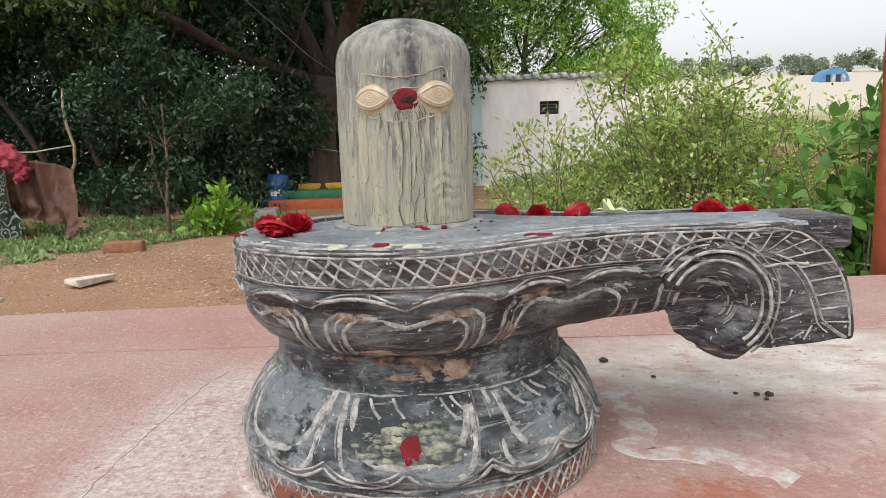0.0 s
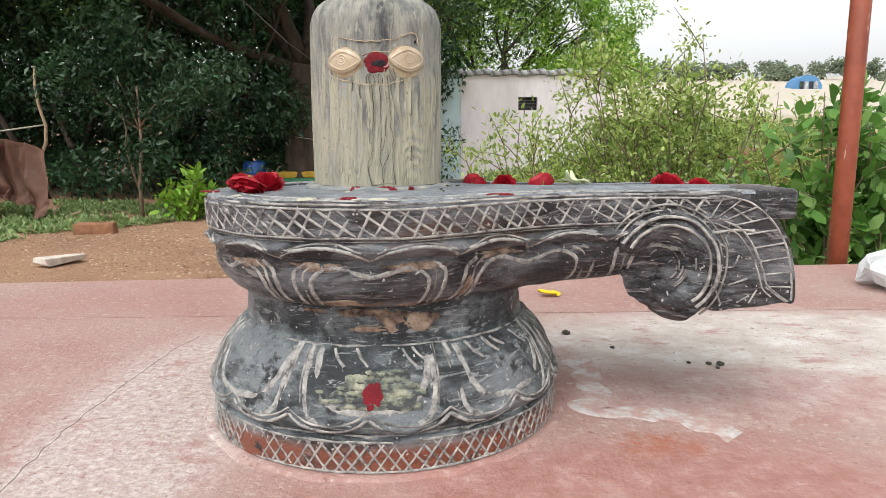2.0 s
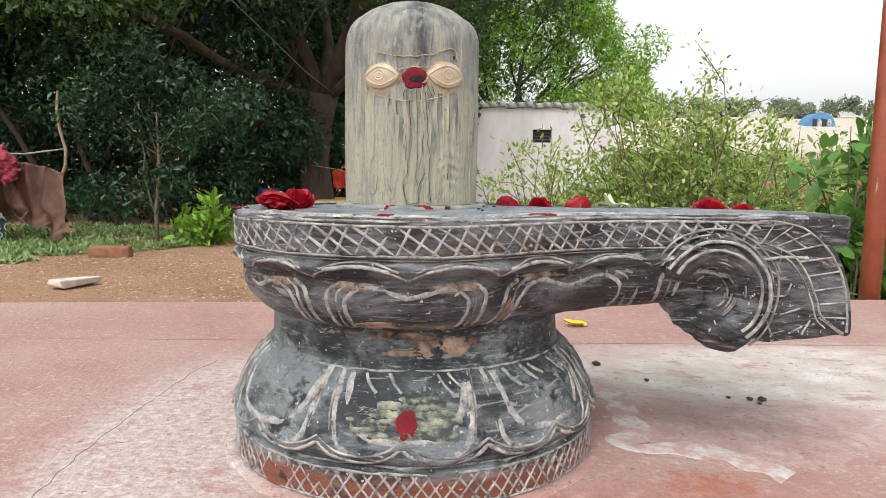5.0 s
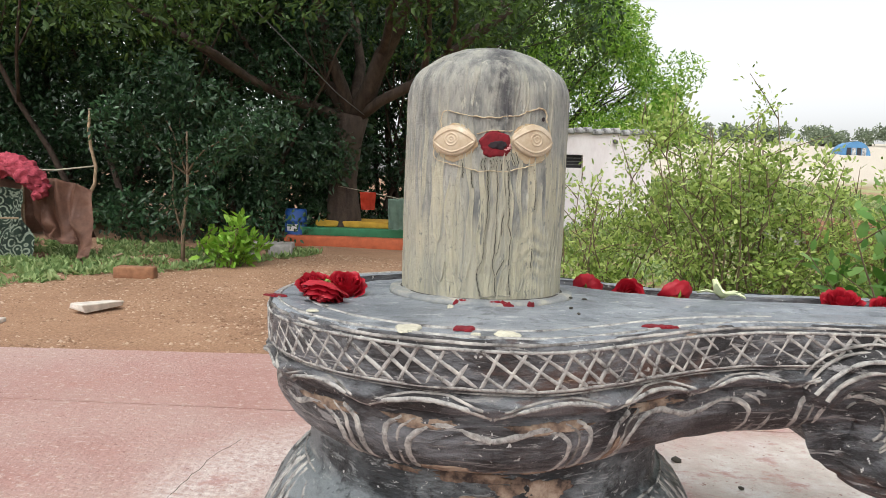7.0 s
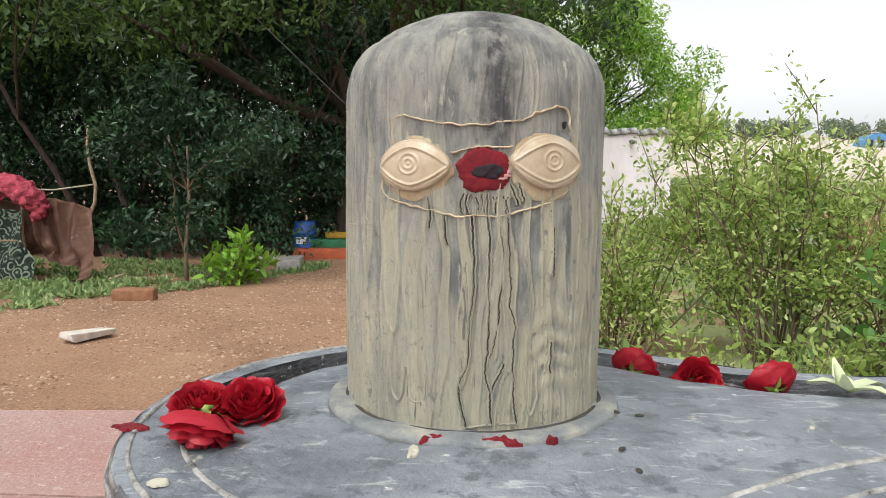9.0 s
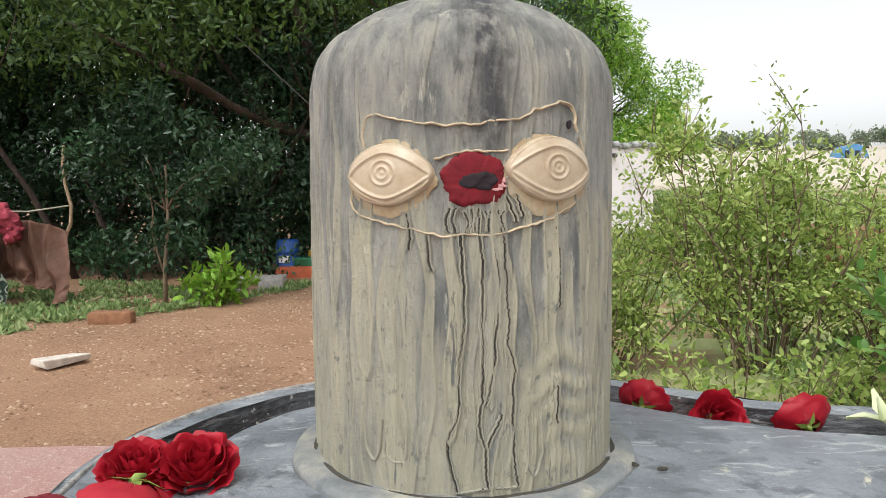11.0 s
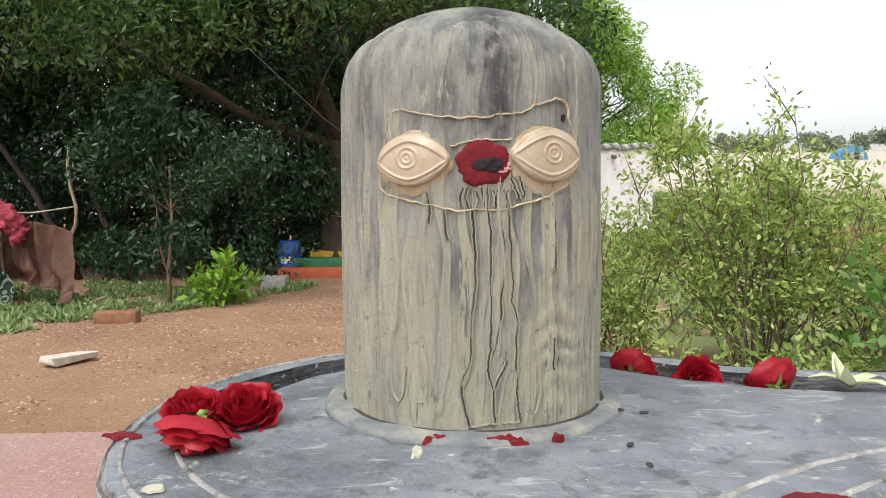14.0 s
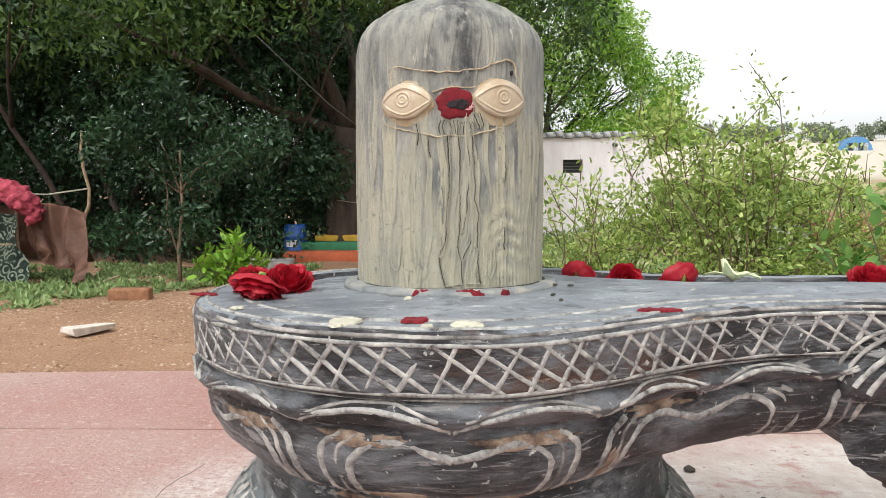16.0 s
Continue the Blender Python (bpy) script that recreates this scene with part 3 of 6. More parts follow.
# ---- ground and platform ----
def ground_z(x, y):
    """The yard lies below the platform; the land climbs to a field on the right and far off."""
    t = min(max((x - 0.5) / 4.0, 0), 1)
    t = t * t * (3 - 2 * t)
    far = max(0.0, y - 4.5)
    return -0.45 + t * 0.098 * far * min(0.6 + 0.4 * far / 47, 1.1) * min(1, 80 / max(far, 1e-6)) + (1 - t) * 0.02 * max(0, y - 9)


bm = bmesh.new()
xs = [-900, -300, -100, -40, -20, -14] + [x * 0.6 for x in range(-18, 19)] + [14, 20, 30, 45, 70, 120, 300, 900]
ys = [-900, -200, -50, -15, -6, -2] + [y * 0.6 for y in range(-2, 24)] + [15, 17, 19, 22, 25, 29, 34, 40, 48, 60, 75, 100, 160, 320, 900]
grid = [[bm.verts.new((x, y, ground_z(x, y) + 0.05 * noise.noise(Vector((x * 0.7, y * 0.7, 3))) - (1.0 if y > 150 else 0))) for x in xs] for y in ys]
for a, b in zip(grid, grid[1:]):
    for k in range(len(xs) - 1):
        bm.faces.new((a[k], a[k + 1], b[k + 1], b[k]))
ground = tagged(part("ground", bm, EARTH), "brown gravelly earth rising to a pale sandy field", "ground", kind="structure")

EDGE = lambda x: 1.225 + 0.085 * x
JOINT = lambda x: 0.645 + 0.02 * x
bm = bmesh.new()
for lo, hi in ((None, -0.004), (0.004, None)):
    row = []
    for i in range(61):
        x = -4.5 + i * 0.15
        y0 = -4.0 if lo is None else JOINT(x) + lo + 0.004 * noise.noise(Vector((x * 9, 0, 0)))
        y1 = JOINT(x) + hi + 0.004 * noise.noise(Vector((x * 9, 0, 0))) if hi is not None else EDGE(x) + 0.012 * noise.noise(Vector((x * 4, 5, 0)))
        row.append([bm.verts.new((x, y0, 0)), bm.verts.new((x, y1, 0)), bm.verts.new((x, y1, -0.6)), bm.verts.new((x, y0, -0.6))])
    for a, b in zip(row, row[1:]):
        for k in range(4):
            bm.faces.new((a[k], a[(k + 1) % 4], b[(k + 1) % 4], b[k]))
    bm.faces.new(row[0])
    bm.faces.new(row[-1][::-1])
platform = tagged(part("floor", bm, FLOOR, flat=True), "worn red-painted concrete platform floor with pale scuffs", "floor", kind="structure")

bm = bmesh.new()
for pts in ([(-0.50, -0.42), (-0.53, -0.25), (-0.545, -0.09), (-0.54, 0.12), (-0.53, 0.34), (-0.51, 0.45)],):
    st = []
    for (x0, y0), (x1, y1) in zip(pts, pts[1:]):
        for k in range(10):
            t = k / 10
            x, y = x0 + (x1 - x0) * t, y0 + (y1 - y0) * t
            st.append((Vector((x + 0.008 * noise.noise(Vector((x * 30, y * 30, 1))), y, 0.0)), Vector((0, 0, 1))))
    bead(bm, st, 0.0015, 0.0005)
part("hairline_crack", bm, CRACK_AND_SHADOW, platform, "thin dark crack in the concrete")

bm = bmesh.new()
st = []
for x, y in curve_pts([(0.40, 0.24), (0.41, 0.13), (0.40, 0.03), (0.385, -0.04), (0.43, -0.065), (0.50, -0.055), (0.55, -0.10), (0.60, -0.155)], 8):
    st.append((Vector((x, y, 0.0)), Vector((0, 0, 1))))
ribbon(bm, st, 0.062, 0.0012)
part("cement_stain", bm, PALE_CEMENT, platform, "pale cement smear on the floor", flat=True)

BC = (0.002, 0.030)
bm = bmesh.new()
ribbon(bm, [(Vector((BC[0] + 0.320 * math.cos(t * math.pi / 60), BC[1] + 0.318 * math.sin(t * math.pi / 60), 0.0)), Vector((0, 0, 1))) for t in range(121)], 0.03, 0.004)
part("mortar_collar", bm, FLOOR, platform, "thin uneven mortar skirt")

# ---- the carved stone ----
shrine = thing("stone_pedestal", "dark carved stone pedestal with long spout and chalk-white carving", "pedestal")
shrine.scale = (1.03, 1.03, 1.03)
LOW = [(0.300, 0.0), (0.305, 0.004), (0.305, 0.056), (0.299, 0.060), (0.307, 0.066), (0.309, 0.076), (0.304, 0.088), (0.300, 0.105), (0.292, 0.125), (0.279, 0.147), (0.262, 0.166), (0.250, 0.176), (0.243, 0.181), (0.241, 0.19), (0.241, 0.225), (0.240, 0.25)]


PETALS, PC = 8, -0.01
PET = 2 * math.pi / PETALS


def scallop_z(th):
    """The height of the petals' lower rim: two arcs to a petal, with pointed tips between them."""
    u = ((th + math.pi / 2 - PC) / (PET / 2)) % 1.0
    return 0.066 + 0.020 * abs(2 * u - 1) ** 2.4


def low_r(z):
    for (r0, z0), (r1, z1) in zip(LOW, LOW[1:]):
        if z <= z1:
            return r0 + (r1 - r0) * max(0, z - z0) / (z1 - z0)
    return LOW[-1][0]


def relief(th, z):
    """Petal rims stand proud over the band below."""
    if z < 0.058 or z > 0.165:
        return 0.0
    d = z - scallop_z(th)
    if d < 0:
        return -0.003 * min(1, -d / 0.006)
    return 0.0045 * min(1, d / 0.004) * math.exp(-(d / 0.022) ** 2)


def low_at(th, z):
    r = low_r(z) + relief(th, z)
    s = (low_r(z + 0.004) - low_r(z - 0.004)) / 0.008
    nn = Vector((math.cos(th), math.sin(th), -s)).normalized()
    return Vector((BC[0] + r * math.cos(th), BC[1] + r * math.sin(th), z)), nn


bm = bmesh.new()
prof = []
for (r0, z0), (r1, z1) in zip(LOW, LOW[1:]):
    n = max(2, round((z1 - z0) / 0.003))
    for k in range(n):
        prof.append((r0 + (r1 - r0) * k / n, z0 + (z1 - z0) * k / n))
lathe(bm, prof + [LOW[-1]], 288, BC)
for v in bm.verts:
    th = math.atan2(v.co.y - BC[1], v.co.x - BC[0])
    d = relief(th, v.co.z)
    v.co.x += d * math.cos(th)
    v.co.y += d * math.sin(th)
    v.co += noise.noise_vector(v.co * 22) * 0.003 + noise.noise_vector(v.co * 110) * 0.0006
drum = part("drum", bm, BASE_STONE, shrine, "dusty round base with carved petals")

# upper body: a round basin whose outline runs out into the spout
UC, UR, XEND = (0.0, 0.010), 0.293, 0.60


def outline_half(ctrl):
    pts = curve_pts([(-ctrl[1][0], ctrl[1][1])] + ctrl, 24)
    return lambda x: float(np.interp(x, [p[0] for p in pts], [p[1] for p in pts]))


half_front = outline_half([(0.0, 0.293), (0.07, 0.283), (0.14, 0.243), (0.20, 0.199), (0.26, 0.162), (0.33, 0.134), (0.42, 0.123), (0.52, 0.123), (0.60, 0.124)])
half_back = outline_half([(0.0, 0.293), (0.07, 0.284), (0.14, 0.256), (0.20, 0.219), (0.25, 0.184), (0.30, 0.160), (0.36, 0.149), (0.42, 0.146), (0.60, 0.146)])

raw = [Vector((XEND * (1 - i / 180), UC[1] + half_back(XEND * (1 - i / 180)), 0)) for i in range(180)]
raw += [Vector((UR * math.cos(math.pi / 2 + math.pi * i / 270), UC[1] + UR * math.sin(math.pi / 2 + math.pi * i / 270), 0)) for i in range(271)]
raw += [Vector((XEND * i / 180, UC[1] - half_front(XEND * i / 180), 0)) for i in range(1, 181)]
arc = [0.0]
for a, b in zip(raw, raw[1:]):
    arc.append(arc[-1] + (b - a).length)
NORM = []
for i in range(len(raw)):
    d = (raw[min(i + 1, len(raw) - 1)] - raw[max(i - 1, 0)]).normalized()
    NORM.append(Vector((d.y * -1, d.x, 0)) * -1)
if NORM[315].dot(raw[315] - Vector((0, UC[1], 0))) < 0:
    NORM = [-n for n in NORM]
UP = [(0.236, 0.062), (0.240, 0.052), (0.250, 0.036), (0.265, 0.022), (0.283, 0.013), (0.303, 0.010), (0.314, 0.012), (0.318, 0.004), (0.326, -0.002), (0.334, 0.003), (0.338, 0.008), (0.343, 0.002), (0.347, 0.0), (0.384, -0.001), (0.390, 0.001), (0.394, 0.005)]


def inset(z):
    for (z0, d0), (z1, d1) in zip(UP, UP[1:]):
        if z <= z1:
            return d0 + (d1 - d0) * max(0, z - z0) / (z1 - z0)
    return UP[-1][1]


def tilt(y):
    return -0.008 * (y + 0.28)


SF, W = arc[450], 0.27


def lip_z(s):
    """The lower edge of the scallops along the basin: two arcs to a petal."""
    u = ((s - SF - 0.007) / (W / 2)) % 1.0
    return 0.3095 + 0.019 * (1 - abs(2 * u - 1) ** 2.2)


def lip(s, z):
    """Scallops overhang the petals below them."""
    d = z - lip_z(s)
    if z > 0.338 or z < 0.262:
        return 0.0
    if d > 0:
        return -0.0035 * min(1, d / 0.003) * min(1, (0.338 - z) / 0.006)
    return 0.0040 * min(1, -d / 0.003) * math.exp(-(d / 0.022) ** 2)


def up_at(s, z):
    """A place and normal on the basin's side, s metres along its outline."""
    s = min(max(s, 0), arc[-1] - 1e-6)
    i = int(np.searchsorted(arc, s, side="right")) - 1
    f = (s - arc[i]) / (arc[i + 1] - arc[i])
    p, nn = raw[i].lerp(raw[i + 1], f), NORM[i].lerp(NORM[i + 1], f).normalized()
    d = inset(z) + lip(s, z)
    q = p - nn * d
    lift = 0.055 * max(0, q.x - 0.2) * (1 - min(max((z - 0.236) / 0.1, 0), 1))
    sl = (inset(z + 0.003) - inset(z - 0.003)) / 0.006
    return Vector((q.x, q.y, z + lift + tilt(q.y))), Vector((nn.x, nn.y, sl)).normalized()


def front_s(x):
    """Where the front outline passes x."""
    return float(np.interp(x, [p.x for p in raw[450:]], arc[450:]))


bm = bmesh.new()
zs = []
for (z0, _), (z1, _) in zip(UP, UP[1:]):
    n = max(1, round((z1 - z0) / 0.0025))
    zs += [z0 + (z1 - z0) * k / n for k in range(n)]
zs.append(UP[-1][0])
rows = [[bm.verts.new(up_at(s, z)[0]) for s in arc] for z in zs]
for a, b in zip(rows, rows[1:]):
    for k in range(len(arc) - 1):
        bm.faces.new((a[k], a[k + 1], b[k + 1], b[k]))
    bm.faces.new((a[-1], a[0], b[0], b[-1]))
bm.faces.new(rows[0])
rough(bm, 0.0022, 26)
basin = part("basin", bm, STONE, shrine, "dark basin side with worn brown patches")

# top: a lip, a channel round the back and along the spout, and the inner deck
DEPTHS = [0.001, 0.005, 0.012, 0.034, 0.037, 0.041, 0.062, 0.081, 0.086, 0.090, 0.094]


def gutter(s):
    """How deep the channel is along the outline: it starts on the left and follows the back."""
    p = raw[min(int(np.searchsorted(arc, s)), len(raw) - 1)]
    f = min(max((p.y - 0.03) / 0.07, 0), 1)
    if p.x > -0.05 and p.y < 0:
        f = 0
    return 0.040 * f * f * (3 - 2 * f)


bm = bmesh.new()
rows = []
for d in DEPTHS:
    row = []
    for i, s in enumerate(arc):
        q = raw[i] - NORM[i] * d
        z = 0.394
        if d < 0.003:
            z -= 0.005
        elif 0.035 < d < 0.084:
            z -= gutter(s)
        elif d >= 0.085:
            z -= 0.001
        row.append(bm.verts.new((q.x, q.y, z + tilt(q.y))))
    rows.append(row)
for k in range(1, 13):
    row = []
    for i, s in enumerate(arc):
        q = raw[i] - NORM[i] * 0.094
        ax = Vector((min(max(q.x, 0), XEND), UC[1], 0))
        w = q.lerp(ax, k / 12)
        row.append(bm.verts.new((w.x, w.y, 0.3935 + 0.003 * math.sin(min(1, k / 6) * math.pi / 2) + tilt(w.y))))
    rows.append(row)
for m, (a, b) in enumerate(zip(rows, rows[1:])):
    for k in range(len(arc) - 1):
        if 3 <= m <= 7 and gutter(arc[k]) > 0.004:
            continue
        bm.faces.new((a[k], a[k + 1], b[k + 1], b[k]))
bmesh.ops.remove_doubles(bm, verts=bm.verts, dist=0.0003)
rough(bm, 0.0016, 24)
deck = part("deck", bm, DECK, shrine, "grey-blue worn stone top with a drain channel")

bm = bmesh.new()
rows = []
for d in DEPTHS[3:9]:
    row = []
    for i, s in enumerate(arc):
        q = raw[i] - NORM[i] * d
        row.append(bm.verts.new((q.x, q.y, 0.394 - (gutter(s) if 0.035 < d < 0.084 else 0.001 if d > 0.085 else 0) + tilt(q.y))))
    rows.append(row)
for a, b in zip(rows, rows[1:]):
    for k in range(len(arc) - 1):
        if gutter(arc[k]) > 0.004:
            bm.faces.new((a[k], a[k + 1], b[k + 1], b[k]))
bmesh.ops.delete(bm, geom=[v for v in bm.verts if not v.link_faces], context="VERTS")
rough(bm, 0.0016, 24)
part("drain_channel", bm, STONE, shrine, "dark rough-cut drain channel behind the lip")

# spout end: the scrolled tail
TAIL = [(0.525, 0.391), (0.56, 0.391), (0.598, 0.382), (0.63, 0.360), (0.652, 0.330), (0.666, 0.295), (0.674, 0.255), (0.676, 0.213), (0.655, 0.212), (0.62, 0.206), (0.58, 0.203), (0.53, 0.199), (0.49, 0.192), (0.468, 0.191), (0.455, 0.199), (0.437, 0.222), (0.426, 0.248), (0.42, 0.275), (0.425, 0.315), (0.445, 0.342), (0.49, 0.350), (0.52, 0.352)]
YF, YB = -0.1145, 0.164
# the fish-tail stands forward; the curl beside it is hollowed
FIN = TAIL[:8] + [(0.655, 0.212), (0.62, 0.206), (0.58, 0.203), (0.54, 0.200), (0.528, 0.225), (0.538, 0.28), (0.53, 0.33), (0.52, 0.352)]
CURL = [(0.56, 0.36), (0.56, 0.203), (0.53, 0.199), (0.49, 0.192), (0.476, 0.194), (0.462, 0.212), (0.452, 0.232), (0.445, 0.245), (0.43, 0.255), (0.425, 0.30), (0.44, 0.342), (0.49, 0.352)]


def prism(bm, outline, y0, y1):
    cx, cz = (sum(p[k] for p in outline) / len(outline) for k in (0, 1))
    rings = []
    for y, g in ((y0, 0.975), (y0 + 0.003, 0.993), (y0 + 0.008, 1.0), (y1 - 0.006, 1.0), (y1, 0.98)):
        rings.append([bm.verts.new((cx + (x - cx) * g, y, cz + (z - cz) * g + tilt(y))) for x, z in outline])
    for a, b in zip(rings, rings[1:]):
        for k in range(len(outline)):
            j = (k + 1) % len(outline)
            bm.faces.new((a[k], a[j], b[j], b[k]))
    bm.faces.new(rings[0])
    bm.faces.new(rings[-1][::-1])


bm = bmesh.new()
prism(bm, curve_pts(FIN, 3)[:-1], YF, YB)
prism(bm, CURL, YF + 0.036, YB - 0.002)
tail = part("spout_tail", bm, STONE, shrine, "scrolled fish-tail end of the spout", flat=True)

bm = bmesh.new()
SC = (0.462, 0.275)
SPROF = [(0.094, -0.05), (0.093, -0.02), (0.091, 0.0), (0.087, 0.010), (0.082, 0.015), (0.078, 0.014), (0.075, 0.008), (0.072, 0.014), (0.066, 0.017), (0.062, 0.010), (0.059, 0.012), (0.054, 0.006), (0.047, -0.003), (0.038, -0.010), (0.026, -0.015), (0.013, -0.017), (0.003, -0.017)]
rows = []
for r, h in SPROF:
    row = []
    for k in range(72):
        a = 2 * math.pi * k / 72
        w = max(0, math.cos(a - radians(215)))
        w = min(1, w * 1.25) ** 2
        rr = r * (1 - 0.30 * w)
        hh = h * (1 - w) - 0.030 * w
        row.append(bm.verts.new((SC[0] + rr * math.cos(a), YF - hh + 0.002, SC[1] + rr * math.sin(a) * (1.10 if math.sin(a) < 0 else 1.0) + tilt(YF))))
    rows.append(row)
for q, w in zip(rows, rows[1:]):
    for k in range(72):
        bm.faces.new((q[k], q[(k + 1) % 72], w[(k + 1) % 72], w[k]))
bm.faces.new(rows[-1])
rough(bm, 0.005, 34)
rough(bm, 0.003, 90)
part("scroll", bm, STONE, shrine, "worn rolled scroll on the spout")

bm = bmesh.new()
r = box(bm, (0.642, 0.05, 0.360), (0.155, 0.15, 0.056), bevel=0.008)
for v in bm.verts:
    if v.co.x > 0.70 and v.co.z < 0.35:
        v.co.z += 0.004
rough(bm, 0.004, 18)
part("spout_nose", bm, STONE, shrine, "blunt lip of the spout")

# chalk lines cut into the stone
def run(fn, pts, n=14):
    """Stations along a polyline of surface parameters, smoothed."""
    st = []
    for (a0, b0), (a1, b1) in zip(pts, pts[1:]):
        for k in range(n):
            t = k / n
            st.append(fn(a0 + (a1 - a0) * t, b0 + (b1 - b0) * t))
    st.append(fn(*pts[-1]))
    return st


curve = curve_pts


def wob(p, k=0.0015, sc=30):
    return (p[0] + k * noise.noise(Vector((p[0] * sc, p[1] * sc, 2))), p[1] + k * noise.noise(Vector((p[0] * sc, p[1] * sc, 8))))


S_A, S_B = front_s(0.0) - 0.72, front_s(0.545)
bm = bmesh.new()
for z, w in ((0.3445, 0.0046), (0.3840, 0.0044), (0.3395, 0.0022)):
    bead(bm, run(up_at, [wob((S_A + (S_B - S_A) * k / 90, z), 0.0012, 14) for k in range(91)], 1), w, 0.0014)
s = S_A
while s < S_B:
    # long shallow strokes one way
    ln = 0.056 + 0.010 * noise.noise(Vector((s * 20, 0, 0)))
    w = 0.0046 + 0.0012 * noise.noise(Vector((s * 40, 7, 0)))
    bead(bm, run(up_at, [wob((s, 0.383), 0.005), wob((s + ln, 0.3455), 0.005)], 8), w, 0.0010)
    s += 0.0285 * (1 + 0.22 * noise.noise(Vector((s * 15, 4, 0))))
s = S_A
while s < S_B:
    # short steep strokes the other way
    w = 0.0048 + 0.0012 * noise.noise(Vector((s * 40, 17, 0)))
    bead(bm, run(up_at, [wob((s + 0.022 + 0.007 * noise.noise(Vector((s * 26, 3, 0))), 0.383), 0.004, 33), wob((s, 0.3455), 0.004, 33)], 7), w, 0.0011)
    s += 0.0262 * (1 + 0.22 * noise.noise(Vector((s * 17, 9, 0))))
bm_r = bmesh.new()
bead(bm_r, run(up_at, [wob((S_A + (S_B - S_A) * k / 120, 0.3905), 0.0012, 22) for k in range(121)], 2), 0.0044, 0.0007)
part("worn_rim", bm_r, FAINT_CHALK, basin, "worn beige edge of the basin's rim")
part("lattice_band", bm, CHALK, basin, "chalk-white criss-cross lattice")

bm = bmesh.new()
for z, w in ((0.006, 0.0045), (0.0515, 0.0046), (0.0585, 0.0048)):
    bead(bm, run(low_at, [wob((math.pi * 0.86 + math.pi * 1.3 * k / 100, z), 0.001, 12) for k in range(101)], 1), w, 0.0013)
th = math.pi * 0.88
while th < math.pi * 2.12:
    dt = 0.112 + 0.02 * noise.noise(Vector((th * 7, 0, 0)))
    bead(bm, run(low_at, [wob((th, 0.051), 0.006), wob((th + dt, 0.007), 0.006)], 7), 0.0042, 0.0012)
    bead(bm, run(low_at, [wob((th + dt * 0.92, 0.051), 0.006, 33), wob((th, 0.007), 0.006, 33)], 7), 0.0044, 0.0013)
    th += 0.068 * (1 + 0.15 * noise.noise(Vector((th * 9, 5, 0))))
part("lower_lattice_band", bm, CHALK, drum, "chalk-white criss-cross lattice")

# petals: the same carved pattern round the drum, and along the basin
bm_a, bm_c = bmesh.new(), bmesh.new()
for i in range(-3, 4):
    c = -math.pi / 2 + PC + i * PET
    # a bowl-shaped line inside each petal, and the petal's own edge falling from the neck
    bowl = [(-0.285, 0.172), (-0.280, 0.158), (-0.250, 0.126), (-0.180, 0.101), (-0.05, 0.0945), (0.06, 0.0965), (0.19, 0.101), (0.275, 0.126), (0.315, 0.155), (0.325, 0.172)]
    bead(bm_a, [low_at(c + a, z) for a, z in curve([wob(p, 0.003, 11) for p in bowl], 9)], 0.0122, 0.0010)
    for sg in (-1, 1):
        edge = [(sg * 0.345, 0.174), (sg * 0.338, 0.155), (sg * 0.330, 0.125), (sg * 0.315, 0.100), (sg * 0.290, 0.086), (sg * 0.235, 0.078)]
        bead(bm_a, [low_at(c + a, z) for a, z in curve([wob(p, 0.003, 13) for p in edge], 9)], 0.0100, 0.0010)
        bead(bm_c, [low_at(c + a + sg * 0.022, z) for a, z in curve([wob(p, 0.006, 15) for p in edge[:4]], 9)], 0.0038, 0.0012)
    for a, z0, z1 in ((-0.21, 0.173, 0.152), (-0.08, 0.174, 0.153), (-0.015, 0.172, 0.158), (0.18, 0.173, 0.150), (0.24, 0.174, 0.156)):
        bead(bm_a, [low_at(c + q, z) for q, z in curve([(a, z0), (a + 0.03, (z0 + z1) / 2), (a + 0.075, z1)], 6)], 0.0056, 0.0009)
for off, w, tgt in ((0.0025, 0.0062, bm_a), (0.0105, 0.0040, bm_c)):
    bead(tgt, [low_at(t, scallop_z(t) + off + 0.0012 * noise.noise(Vector((t * 9, off * 90, 0)))) for t in (math.pi * 0.9 + math.pi * 1.2 * k / 420 for k in range(421))], w, 0.0016)
bead(bm_a, run(low_at, [wob((math.pi * 0.86 + math.pi * 1.3 * k / 100, 0.1765), 0.0012, 12) for k in range(101)], 1), 0.0042, 0.0012)
part("petal_carving", bm_a, CHALK, drum, "chalk-white petal outlines")
part("petal_shading", bm_c, FAINT_CHALK, drum, "faint chalk strokes")["kind"] = "stuff"

